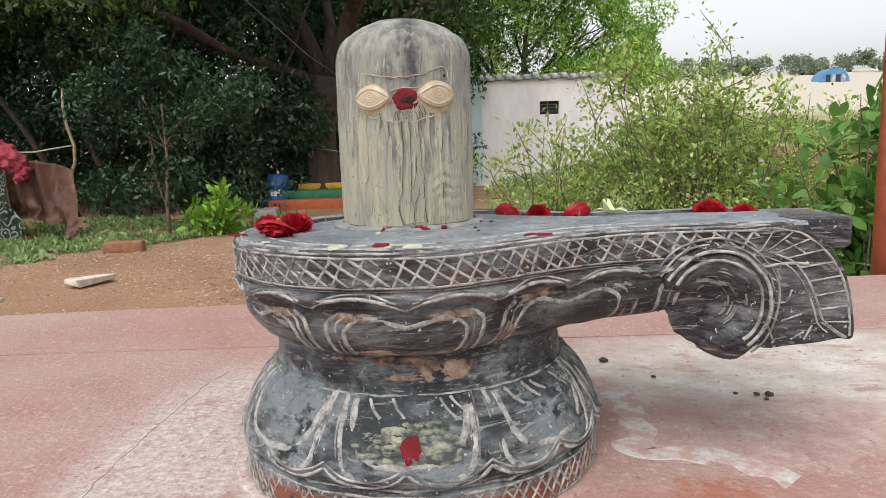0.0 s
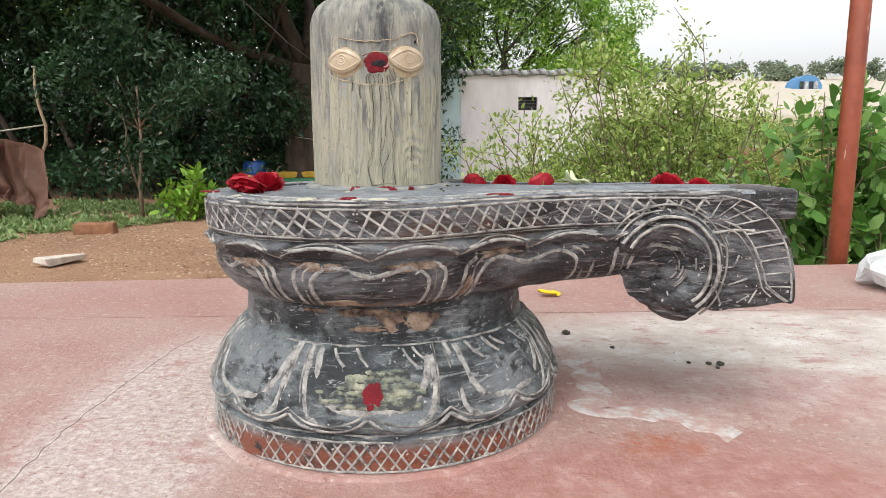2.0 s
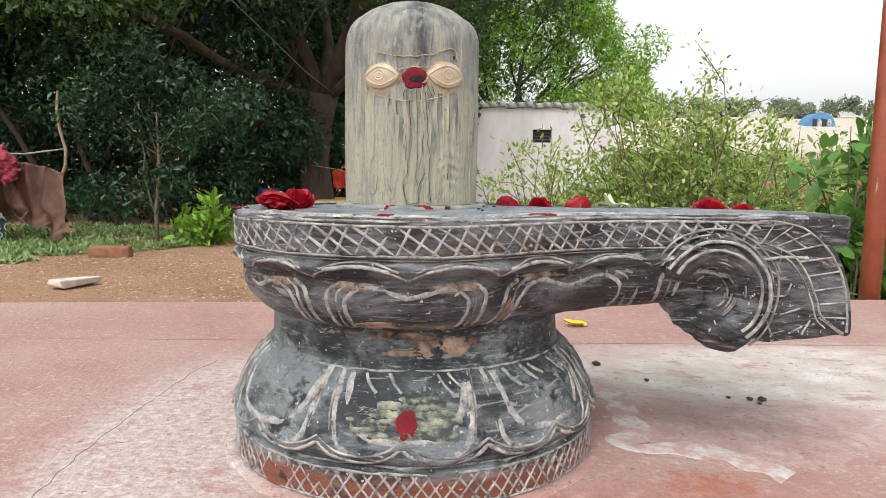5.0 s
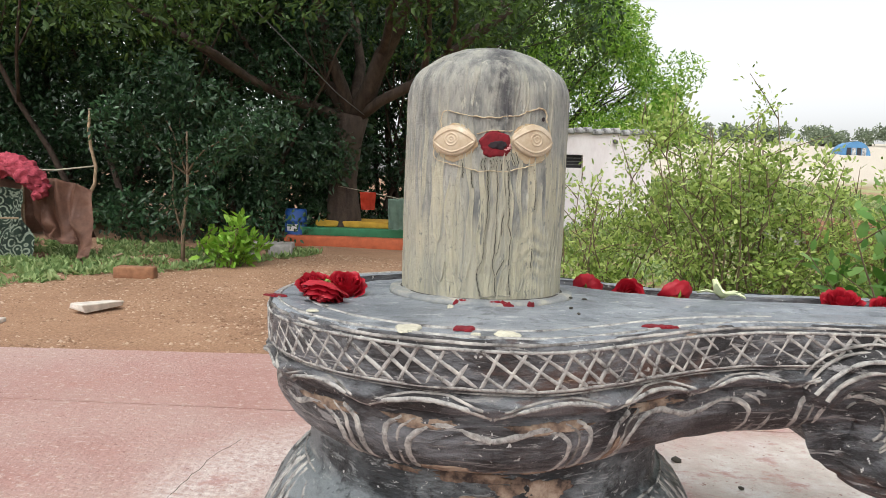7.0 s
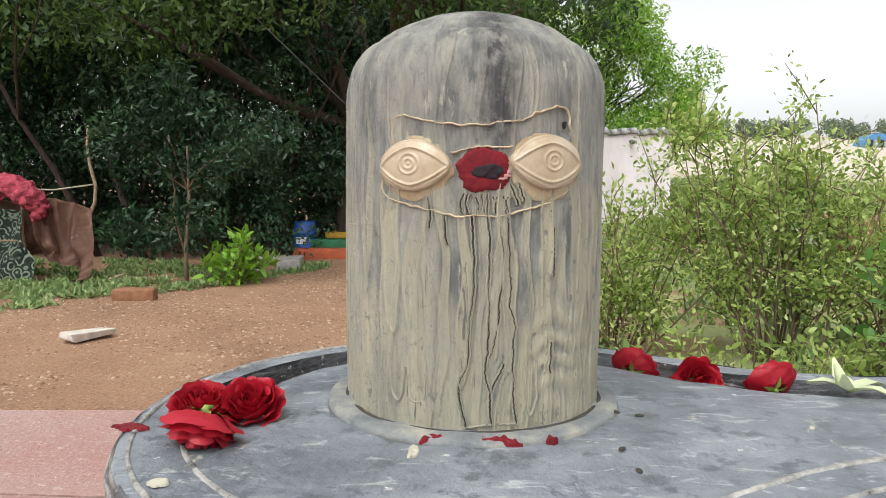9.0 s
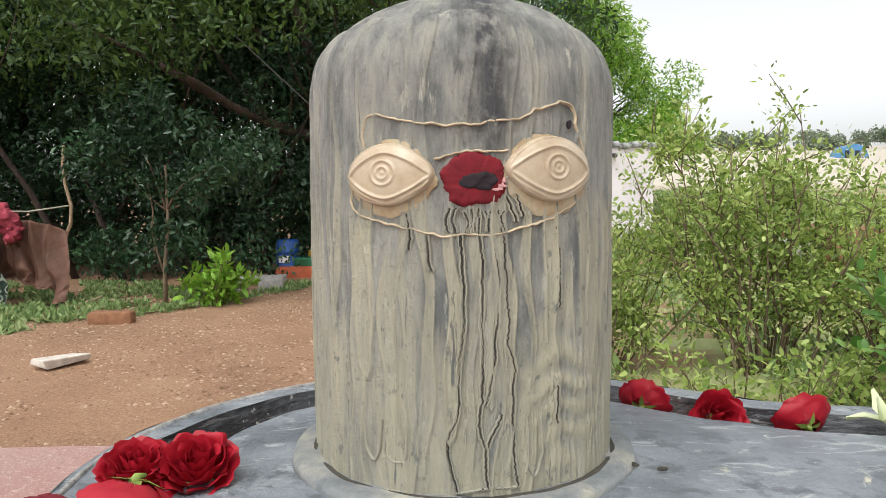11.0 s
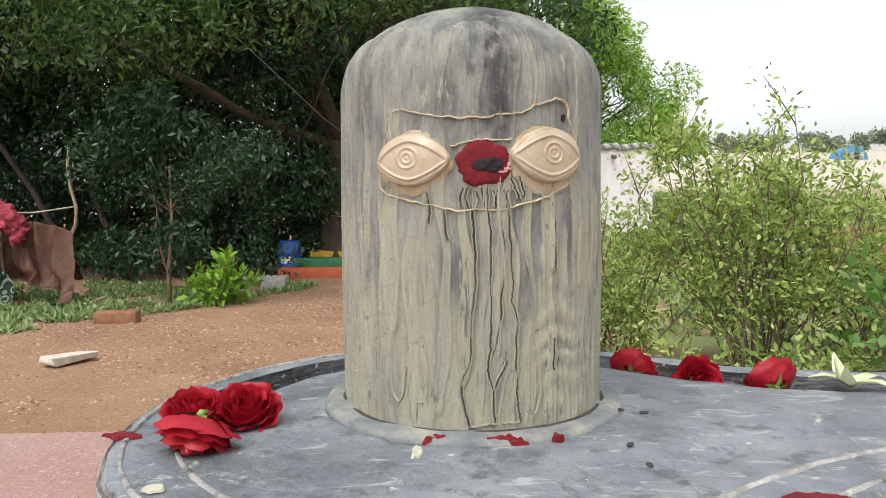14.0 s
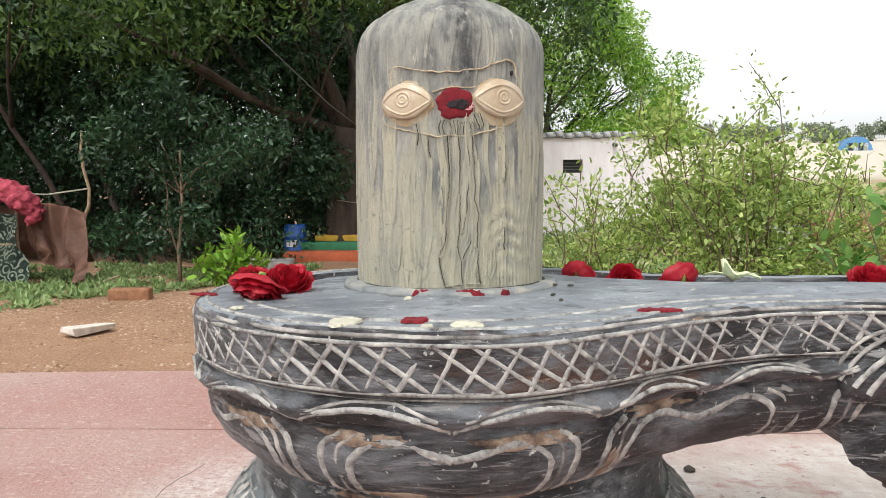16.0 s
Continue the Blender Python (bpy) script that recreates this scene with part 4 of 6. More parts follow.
bm_a, bm_c = bmesh.new(), bmesh.new()
PK = 1.36
for i in range(-3, 3):
    c = SF + 0.007 + i * W
    for sg in (-1, 1):
        # two scallop arcs above each petal
        bead(bm_a, [up_at(c + a * PK, z) for a, z in curve([wob(p, 0.002, 17) for p in ((sg * 0.001, 0.3135), (sg * 0.010, 0.3205), (sg * 0.026, 0.329), (sg * 0.05, 0.3325), (sg * 0.074, 0.329), (sg * 0.090, 0.3205), (sg * 0.0985, 0.3135))], 12)], 0.0048, 0.0009)
        bead(bm_c, [up_at(c + a * PK, z) for a, z in curve([wob(p, 0.002, 19) for p in ((sg * 0.008, 0.3245), (sg * 0.03, 0.3345), (sg * 0.05, 0.3365), (sg * 0.07, 0.3345), (sg * 0.092, 0.3245))], 9)], 0.0036, 0.0009)
        for off, wd, tgt in ((0.0, 0.0078, bm_a), (0.011, 0.0045, bm_c), (0.021, 0.0082, bm_a)):
            if off < 0.02:
                pts = [(sg * (0.088 - off), 0.240), (sg * (0.086 - off), 0.258), (sg * (0.087 - off), 0.278), (sg * (0.085 - off), 0.295), (sg * (0.072 - off), 0.307)]
            else:
                pts = [(sg * (0.086 - off), 0.241), (sg * (0.088 - off), 0.262), (sg * (0.087 - off), 0.284), (sg * (0.074 - off), 0.298), (sg * 0.036, 0.302), (sg * 0.014, 0.293), (0, 0.288)]
            bead(tgt, [up_at(c + a * PK, z) for a, z in curve([wob(p, 0.002, 21) for p in pts], 9)], wd, 0.0010)
part("basin_petal_carving", bm_a, CHALK, basin, "chalk-white scallops and petal outlines")
part("basin_petal_shading", bm_c, FAINT_CHALK, basin, "faint chalk strokes")

for sd, x, z, a, b in ((1, -0.062, 0.303, 0.046, 0.0065), (2, 0.075, 0.303, 0.046, 0.0065), (11, -0.195, 0.303, 0.046, 0.0065), (3, -0.02, 0.247, 0.05, 0.006), (4, 0.09, 0.240, 0.05, 0.004), (5, 0.2, 0.31, 0.035, 0.006), (6, -0.06, 0.242, 0.03, 0.004), (7, 0.155, 0.262, 0.008, 0.016)):
    bm = bmesh.new()
    smear(bm, up_at, front_s(max(x, 0.0)) + min(x, 0), z, a, b, 0.0010, sd * 1.7, 0.6, 1.0)
    part("worn_patch", bm, BROWN_WEAR, basin, "brown patch of bare worn stone", flat=True)
for sd, x, z, a, b in ((8, -0.035, 0.224, 0.075, 0.006), (9, 0.05, 0.209, 0.042, 0.017), (10, -0.01, 0.20, 0.03, 0.005)):
    bm = bmesh.new()
    smear(bm, low_at, -math.pi / 2 + x / 0.24, z, a, b, 0.0012, sd * 1.7, 0.6, 1.0, unit=4.1)
    part("worn_patch", bm, BROWN_WEAR, drum, "brown patch of bare worn stone", flat=True)


# lines on the spout's tail
def tail_at(x, z):
    return Vector((x, YF - 0.0004, z + tilt(YF))), Vector((0, -1, 0))


bm_a, bm_c = bmesh.new(), bmesh.new()
outer = curve([(0.525, 0.385), (0.55, 0.386), (0.592, 0.376), (0.624, 0.352), (0.646, 0.322), (0.660, 0.288), (0.667, 0.252), (0.669, 0.217)], 9)
inner = curve([(0.525, 0.352), (0.535, 0.352), (0.552, 0.347), (0.58, 0.334), (0.604, 0.303), (0.618, 0.270), (0.63, 0.240), (0.664, 0.215)], 9)
inner2 = [(x - 0.006, z - 0.007) for x, z in inner[:-6]]
for c, w, b in ((outer, 0.004, bm_a), (inner, 0.004, bm_a), (inner2, 0.003, bm_c)):
    bead(b, [tail_at(*wob(p, 0.001, 40)) for p in c], w, 0.0016)
for k in range(6, 60, 6):
    bead(bm_a, run(tail_at, [inner[min(k, len(inner) - 1)], outer[min(k + 3, len(outer) - 1)]], 5), 0.0032, 0.0014)
for r, w, b, h in ((0.0810, 0.0052, bm_a, 0.0165), (0.0675, 0.0050, bm_c, 0.0180), (0.0905, 0.0035, bm_c, 0.004), (0.099, 0.0035, bm_c, 0.002)):
    st = []
    for k in range(50):
        a = radians(152 - 206 * k / 49)
        rr = r + 0.003 * noise.noise(Vector((a * 2, r * 50, 0)))
        p, nn = tail_at(SC[0] + rr * math.cos(a), SC[1] + rr * math.sin(a))
        st.append((p + nn * (h - 0.001), nn))
    bead(b, st, w, 0.0014)
for x0, z0, x1, z1 in ((0.556, 0.322, 0.562, 0.305), (0.545, 0.311, 0.560, 0.304), (0.580, 0.292, 0.572, 0.272), (0.548, 0.272, 0.570, 0.272), (0.545, 0.252, 0.56, 0.244), (0.565, 0.243, 0.595, 0.253), (0.545, 0.236, 0.555, 0.21), (0.612, 0.235, 0.60, 0.213), (0.624, 0.24, 0.66, 0.214), (0.58, 0.214, 0.60, 0.225)):
    bead(bm_a, run(tail_at, [(x0, z0), (x1, z1)], 5), 0.0035, 0.0014)
gs = random.Random(9)
for k in range(16):
    a0, rr, ln = gs.uniform(-1.1, 2.4), gs.uniform(0.024, 0.056), gs.uniform(0.25, 0.9)
    st = []
    for q in range(9):
        a = a0 + ln * q / 8
        p, nn = tail_at(SC[0] + rr * math.cos(a), SC[1] + rr * math.sin(a))
        st.append((p + nn * float(np.interp(rr, [0.0, 0.013, 0.026, 0.038, 0.047, 0.054, 0.06], [-0.017, -0.016, -0.014, -0.009, -0.002, 0.007, 0.013])), nn))
    bead(bm_c, st, gs.uniform(0.0012, 0.0028), 0.0016)
part("tail_carving", bm_a, CHALK, tail, "chalk-white lines and rungs")
part("tail_shading", bm_c, FAINT_CHALK, tail, "faint chalk lines")


# lines and stains on the deck
def deck_at(x, y):
    return Vector((x, y, 0.3955 + tilt(y))), Vector((0, 0, 1))


bm = bmesh.new()
ring = []
for k in range(180, len(arc) - 1, 1):
    q = raw[k] - NORM[k] * 0.049
    if q.y < -0.045 and q.x < 0.36:
        ring.append(deck_at(q.x, q.y))
bead(bm, ring, 0.0044, 0.0004)
ring = []
for k in range(180, len(arc) - 1, 1):
    q = raw[k] - NORM[k] * 0.0125
    ring.append((deck_at(q.x, q.y)[0], Vector((0, 0, 1))))
bead(bm, ring, 0.0040, 0.0004)
part("deck_line", bm, CHALK, deck, "chalk-white line round the rim")
for x, y, a, b, sd in ((-0.083, -0.245, 0.012, 0.02, 1), (0.018, -0.255, 0.013, 0.014, 2), (-0.013, -0.262, 0.005, 0.005, 3), (0.09, -0.075, 0.012, 0.006, 4), (-0.045, -0.105, 0.004, 0.014, 5), (-0.2, -0.17, 0.007, 0.006, 13)):
    bm = bmesh.new()
    smear(bm, deck_at, x, y, a, b, 0.0014, sd * 1.3, 0.35, 0.9)
    part("milk_stain", bm, DRY_CREAM, deck, "dried cream stain", flat=True)
for x, y, a, b, sd in ((-0.025, -0.235, 0.011, 0.012, 1), (0.19, -0.175, 0.017, 0.007, 2), (0.015, -0.0895, 0.018, 0.004, 3), (-0.03, -0.0885, 0.012, 0.004, 4), (0.055, -0.083, 0.005, 0.003, 5), (-0.272, -0.072, 0.014, 0.007, 6)):
    bm = bmesh.new()
    smear(bm, deck_at, x, y, a, b, 0.0065 if sd in (3, 4, 5) else 0.0016, sd * 2.1, 0.5, 1.0)
    part("vermilion_stain", bm, VERMILION, deck, "dark red powder stain", flat=True)

bm = bmesh.new()
gs = random.Random(12)
for z, a0, a1 in ((0.144, -0.02, 0.19), (0.137, -0.13, 0.20), (0.128, -0.24, 0.24), (0.119, -0.27, 0.27), (0.110, -0.25, 0.22), (0.102, -0.16, 0.24)):
    ribbon(bm, [(p + nn * 0.0009, nn) for p, nn in (low_at(-math.pi / 2 + a0 + (a1 - a0) * t / 40, z + 0.004 * noise.noise(Vector((z * 90, t * 0.3, 0)))) for t in range(41))], 0.0100, 0.0004)
part("paste_smear", bm, SMEAR, drum, "broad pale yellowish paste smear")
bm = bmesh.new()
smear(bm, low_at, -math.pi / 2 + 0.012, 0.117, 0.0150, 0.0185, 0.0022, 3.3, 0.35, 0.8, unit=3.3)
part("vermilion_mark", bm, VERMILION, drum, "round dark red powder mark")

bm = bmesh.new()
lathe(bm, [(0.131, 0.392), (0.129, 0.3985), (0.124, 0.4005), (0.05, 0.4005)], 72, (-0.0073, 0.034))
rough(bm, 0.0016, 30)
part("seat_ring", bm, SEAT, deck, "low round seat carved in the deck")

# ---- the upright stone ----
LC, LR, LB = (-0.0075, 0.035), 0.1115, 0.394
pillar = thing("rounded_stone_pillar", "ash-smeared grey stone pillar with a domed top, standing on the carved pedestal", "stone pillar")
pillar.scale = (1.012, 1.012, 1.022)


def lin_r(z):
    if z < 0.664:
        return LR + 0.0015 * math.sin((z - LB) * 9)
    t = min(1, (z - 0.664) / 0.046)
    return LR + 0.00105 - 0.033 * (1 - math.sqrt(max(0, 1 - t * t)))


ZB = 0.655
THETA = [math.pi * (0.92 + 1.16 * k / 640) for k in range(640)] + [math.pi * (0.08 + 0.84 * k / 60) for k in range(60)]
LPROF = [(LR - 0.004, LB - 0.012), (LR - 0.001, LB - 0.004)] + [(lin_r(LB + k * (ZB - LB) / 170), LB + k * (ZB - LB) / 170) for k in range(171)] + [(LR + 0.00107, z) for z in (0.657, 0.659, 0.661, 0.663, 0.665)]
LPROF += [(LR + 0.00107 * math.cos(t) ** 3 - 0.030 * (1 - math.cos(t)), 0.664 + 0.046 * math.sin(t)) for t in [radians(a) for a in range(4, 80, 3)]]
LPROF += [(0.0845, 0.7125), (0.080, 0.7155), (0.075, 0.7195), (0.067, 0.7235), (0.058, 0.7272), (0.047, 0.7312), (0.036, 0.7335), (0.024, 0.7355), (0.014, 0.7365), (0.002, 0.737)]
# ash paste: long runs with raised rims, and finger swipes on one flank
pg = random.Random(41)
RUNS = [(-0.175 + 0.35 * (k + pg.uniform(-0.45, 0.45)) / 27, pg.choice((0.80, 0.80, pg.uniform(0.56, 0.66))), pg.choice((LB - 0.02, LB - 0.02, pg.uniform(0.405, 0.50))), pg.uniform(0.0024, 0.0075), pg.uniform(0.45, 1.0)) for k in range(28)]


def paste_at(a, z):
    """How thick the paste lies, and how far the surface stands out, for arrays of girth and height."""
    cover = 0.46 * np.clip((0.64 - z) / 0.17, 0.0, 1.0) + 0.05 * np.sin(a * 130 + 2 * np.sin(z * 18)) + 0.05 * np.sin(z * 60 + 4 * np.sin(a * 70))
    # barer stone below the eyes
    cover = cover - 0.30 * np.exp(-((z - 0.548) / 0.038) ** 2) * (0.5 + 0.5 * np.sin(a * 105 + 1.4 + 1.5 * np.sin(z * 40)))
    rise = np.zeros_like(a)
    for c, top, end, w, k in RUNS:
        u = (a - c - 0.0030 * np.sin(z * 31 + c * 400) - 0.0013 * np.sin(z * 83 + c * 900)) / (w * (1 + 0.25 * np.sin(z * 47 + c * 700)))
        q = np.clip((z - end) / (w * 1.6), 0, 1)
        u = np.abs(u) + (1 - np.sqrt(q)) * 1.2
        on = np.clip((1.15 - u) / 0.3, 0, 1) * np.clip((top - z) / 0.03, 0, 1)
        rim = np.exp(-((u - 0.88) / 0.20) ** 2) * np.clip((top - z) / 0.03, 0, 1)
        edge = np.exp(-((u - 1.32) / 0.20) ** 2) * np.clip((top - z) / 0.03, 0, 1)
        cover = np.maximum(cover, ((0.26 + 0.22 * k) * on + 0.16 * rim) * np.clip((0.72 - z) / 0.16, 0.45, 1.0)) - 0.11 * k * edge
        rise = np.maximum(rise, k * (0.55 * on + 0.75 * rim))
    sw = np.exp(-((a - 0.072) / 0.026) ** 2) * np.exp(-((z - 0.462) / 0.055) ** 2)
    wave = np.sin((z + 7.0 * (a - 0.070) ** 2 - 0.10 * a) * 2 * math.pi / 0.021 + 2.2 * np.sin(z * 55) + 1.3 * np.sin(a * 160))
    cover = cover + 0.18 * sw * wave + 0.1 * sw
    rise = rise * (1 - 0.7 * sw) + 0.42 * sw * wave
    return cover, rise * 0.0019


bm = bmesh.new()
rings = [[bm.verts.new((LC[0] + r * math.cos(t), LC[1] + r * math.sin(t), z)) for t in THETA] for r, z in LPROF]
for a, b in zip(rings, rings[1:]):
    for k in range(len(THETA)):
        j = (k + 1) % len(THETA)
        bm.faces.new((a[k], a[j], b[j], b[k]))
bm.faces.new(rings[0][::-1])
bm.faces.new(rings[-1])
for v in bm.verts:
    r = Vector((v.co.x - LC[0], v.co.y - LC[1], 0))
    if r.length > 0.05:
        t = math.atan2(r.y, r.x)
        v.co += r.normalized() * (0.0014 * noise.noise(Vector((math.cos(t) * 14, math.sin(t) * 14, v.co.z * 1.4))) + 0.0006 * noise.noise(Vector((math.cos(t) * 60, math.sin(t) * 60, v.co.z * 9))))
    else:
        v.co.z += 0.0012 * noise.noise(v.co * 40)
shaft = part("shaft", bm, ASH, pillar)
xyz = np.empty(len(shaft.data.vertices) * 3, dtype=np.float32)
shaft.data.vertices.foreach_get("co", xyz)
xyz = xyz.reshape(-1, 3)
dx, dy = xyz[:, 0] - LC[0], xyz[:, 1] - LC[1]
girth = (np.mod(np.arctan2(dy, dx) + math.pi / 2 + math.pi, 2 * math.pi) - math.pi) * LR
cover, rise = paste_at(girth, xyz[:, 2])
rad = np.hypot(dx, dy)
rise = np.where(rad > 0.08, rise, 0)
xyz[:, 0] += dx / np.maximum(rad, 1e-6) * rise
xyz[:, 1] += dy / np.maximum(rad, 1e-6) * rise
shaft.data.vertices.foreach_set("co", xyz.ravel())
shaft.data.attributes.new("paste", "FLOAT", "POINT").data.foreach_set("value", cover.astype(np.float32))
shaft.data.update()


def lin_at(a, z):
    """a: metres along the girth from the front."""
    t = -math.pi / 2 + a / LR
    r = lin_r(z)
    r += 0.0011
    return Vector((LC[0] + r * math.cos(t), LC[1] + r * math.sin(t), z)), Vector((math.cos(t), math.sin(t), 0.0 if z < 0.66 else 0.3)).normalized()


def eye(name, a0, z0, flip, A, B):
    """An oval plate, drawn in towards the nose, with an embossed almond and a ringed pupil."""
    bm = bmesh.new()
    nu, nv = 96, 56
    rows = []
    for j in range(nv + 1):
        q = j / nv
        row = []
        for i in range(nu):
            t = 2 * math.pi * i / nu
            rx, rz = A * q * math.cos(t), B * q * math.sin(t)
            side = rx * flip / A
            rz *= 1 - 0.32 * max(0, side) ** 2 - 0.05 * max(0, -side) ** 2
            h = 0.0070 * math.sqrt(max(0, 1 - q ** 3)) + 0.0012
            u, v = rx / A, rz / B
            lid = abs(v + 0.04) - 0.70 * (1 - (abs(u) / 0.93) ** 1.6) if abs(u) < 0.93 else 1.0
            h += 0.0011 * math.exp(-(lid / 0.055) ** 2) - (0.0005 if lid < 0 else 0.0)
            if v < 0:
                h += 0.0007 * math.exp(-((lid - 0.17) / 0.045) ** 2)
            pr = math.hypot(rx + flip * 0.001, rz - 0.001)
            for r0, k in ((0.0, 0.0005), (0.0036, 0.0008), (0.0074, 0.0010)):
                h += k * math.exp(-((pr - r0) / 0.0009) ** 2)
            h += 0.0008 * math.exp(-((q - 0.94) / 0.03) ** 2)
            p, nn = lin_at(a0 + rx, z0 + rz)
            row.append(bm.verts.new(p + nn * (h if q < 1 else -0.001)))
        rows.append(row)
    for a, b in zip(rows, rows[1:]):
        for k in range(nu):
            bm.faces.new((a[k], a[(k + 1) % nu], b[(k + 1) % nu], b[k]))
    bmesh.ops.remove_doubles(bm, verts=bm.verts, dist=0.00005)
    return part(name, bm, CREAM, pillar, "cream embossed metal eye plate with ringed pupil")


EY = 0.604
eye("eye_plate", -0.0420, EY, 1, 0.0292, 0.0196)
eye("eye_plate", 0.0600, EY + 0.003, -1, 0.0308, 0.0205)
for a, z, rx, rz, sd in ((0.060, EY - 0.001, 0.0325, 0.0245, 1), (-0.042, EY - 0.002, 0.0310, 0.0235, 2)):
    bm = bmesh.new()
    smear(bm, lin_at, a, z, rx, rz, 0.0007, sd * 2.7, 0.16, 0.8, 110)
    part("turmeric_smear", bm, TURMERIC, pillar, "ochre turmeric paste smeared round the eye plate")
bm = bmesh.new()
smear(bm, lin_at, 0.0108, EY - 0.0038, 0.0212, 0.0160, 0.0018, 6.1, 0.24, 0.9, 120)
tilak = part("vermilion_mark", bm, VERMILION, pillar, "deep red powder mark between the eyes")
bm = bmesh.new()
smear(bm, lin_at, 0.0135, EY - 0.0045, 0.0115, 0.0062, 0.0028, 2.2, 0.35, 0.7, 60)
part("dried_core", bm, CHAR, tilak, "dark dried centre")
for a, z, rx, rz in ((0.0275, -0.0075, 0.0026, 0.0018), (0.0245, -0.0098, 0.0034, 0.0010), (0.0285, -0.0045, 0.0013, 0.0015)):
    bm = bmesh.new()
    smear(bm, lin_at, a, EY + z, rx, rz, 0.0030, a * 300, 0.8, 0.9, 28)
    part("powder_fleck", bm, POWDER, tilak, "pale pink powder fleck")
bm = bmesh.new()
smear(bm, lin_at, 0.076, 0.6355, 0.0019, 0.0028, 0.0008, 1.2, 0.4, 0.6, 20)
part("pock_mark", bm, CHAR, pillar, "small dark pock mark")

bm = bmesh.new()
for pts in ([(-0.0607, 0.621), (-0.0612, 0.632), (-0.0590, 0.640), (-0.052, 0.6425), (-0.0425, 0.6385), (-0.0175, 0.6343), (0.0078, 0.6333), (0.0333, 0.6366), (0.0566, 0.6444), (0.0698, 0.6496), (0.0788, 0.6465), (0.081, 0.6358)],
            [(0.081, 0.6358), (0.0874, 0.6241), (0.0905, 0.6024), (0.0871, 0.5915), (0.0715, 0.5815), (0.0434, 0.5714), (0.0169, 0.5668), (-0.0128, 0.5678), (-0.04, 0.5725), (-0.0636, 0.5790), (-0.0720, 0.5863), (-0.0700, 0.5972)],
            [(-0.0135, 0.6134), (-0.0005, 0.6162), (0.0120, 0.6175), (0.0250, 0.6172), (0.0320, 0.6185)]):
    st = [lin_at(*wob(wob(q, 0.0016, 60), 0.0013, 190)) for q in curve(pts, 18)]
    bead(bm, st, 0.0016, 0.0011)
part("paste_outline", bm, PASTE, pillar, "dried paste outline round the eyes")

# dark cracks down the front, each between two thin lips of dried paste
bm, bm_c = bmesh.new(), bmesh.new()
gen = random.Random(4)
CRACKS = [[(0.0025, 0.566), (0.0038, 0.542), (0.0036, 0.509), (0.0007, 0.483), (0.0, 0.457), (-0.0067, 0.435), (-0.0009, 0.4062)],
          [(0.0130, 0.580), (0.0135, 0.566), (0.0154, 0.547), (0.0149, 0.517), (0.0153, 0.474), (0.013, 0.453), (0.0167, 0.431), (0.0178, 0.4085)],
          [(0.0205, 0.566), (0.0249, 0.5425), (0.0237, 0.504), (0.0201, 0.472), (0.0155, 0.460)],
          [(0.0285, 0.566), (0.0303, 0.538), (0.0320, 0.517), (0.0308, 0.500), (0.0347, 0.4825), (0.0344, 0.439), (0.0376, 0.4078)],
          [(0.027, 0.4546), (0.0175, 0.433)], [(0.0643, 0.578), (0.0672, 0.550), (0.0679, 0.520)], [(0.0665, 0.470), (0.0660, 0.445)],
          [(-0.0306, 0.580), (-0.0290, 0.567), (-0.0300, 0.558)], [(-0.018, 0.566), (-0.0165, 0.545)], [(0.0365, 0.592), (0.041, 0.577)], [(0.030, 0.590), (0.037, 0.575)],
          [(0.0376, 0.4078), (0.0178, 0.4085), (-0.0009, 0.4062)]]
for k in range(9):
    a = -0.004 + 0.0042 * k
    CRACKS.append([(a, 0.584 - 0.003 * gen.random()), (a + gen.uniform(-0.003, 0.003), 0.576), (a + gen.uniform(-0.003, 0.003), 0.568)])
for pts in CRACKS:
    line = [wob(wob(q, 0.0014, 75), 0.0011, 520) for q in curve(pts, 26)]
    bead(bm_c, [lin_at(*q) for q in line], 0.0008, 0.0011)
    for sd in (-1, 1):
        bead(bm, [lin_at(u + sd * 0.0013 + 0.0005 * noise.noise(Vector((u * 300, w * 300, sd))), w) for u, w in line], 0.0015, 0.0011)
# round loops where a run stopped
for pts in ([(-0.066, 0.452), (-0.064, 0.430), (-0.058, 0.4215), (-0.0525, 0.430), (-0.0515, 0.448)], [(-0.047, 0.444), (-0.048, 0.427), (-0.040, 0.4225), (-0.034, 0.428), (-0.0335, 0.446)], [(0.0445, 0.452), (0.045, 0.424), (0.0495, 0.4135), (0.054, 0.423), (0.0545, 0.456)]):
    bead(bm, [lin_at(*wob(q, 0.0015, 90)) for q in curve(pts, 10)], 0.0015, 0.0008)
part("ash_drip", bm, BEAD, pillar, "raised dried drips")
part("drip_cracks", bm_c, CRACK_AND_SHADOW, pillar, "dark cracks along the drips")
# contact shadow between pillar and deck, drawn as a dark strip
bm = bmesh.new()
ring = []
for k in range(81):
    t = 2 * math.pi * k / 80
    rr = LR + 0.0035 + 0.002 * noise.noise(Vector((math.cos(t) * 3, math.sin(t) * 3, 0)))
    ring.append((Vector((LC[0] + rr * math.cos(t), LC[1] + rr * math.sin(t), 0.4035)), Vector((0, 0, 1))))
bead(bm, ring, 0.0045, 0.0006)
part("contact_shadow", bm, CRACK_AND_SHADOW, pillar, "contact shadow round the foot, laid as a thin dark strip")


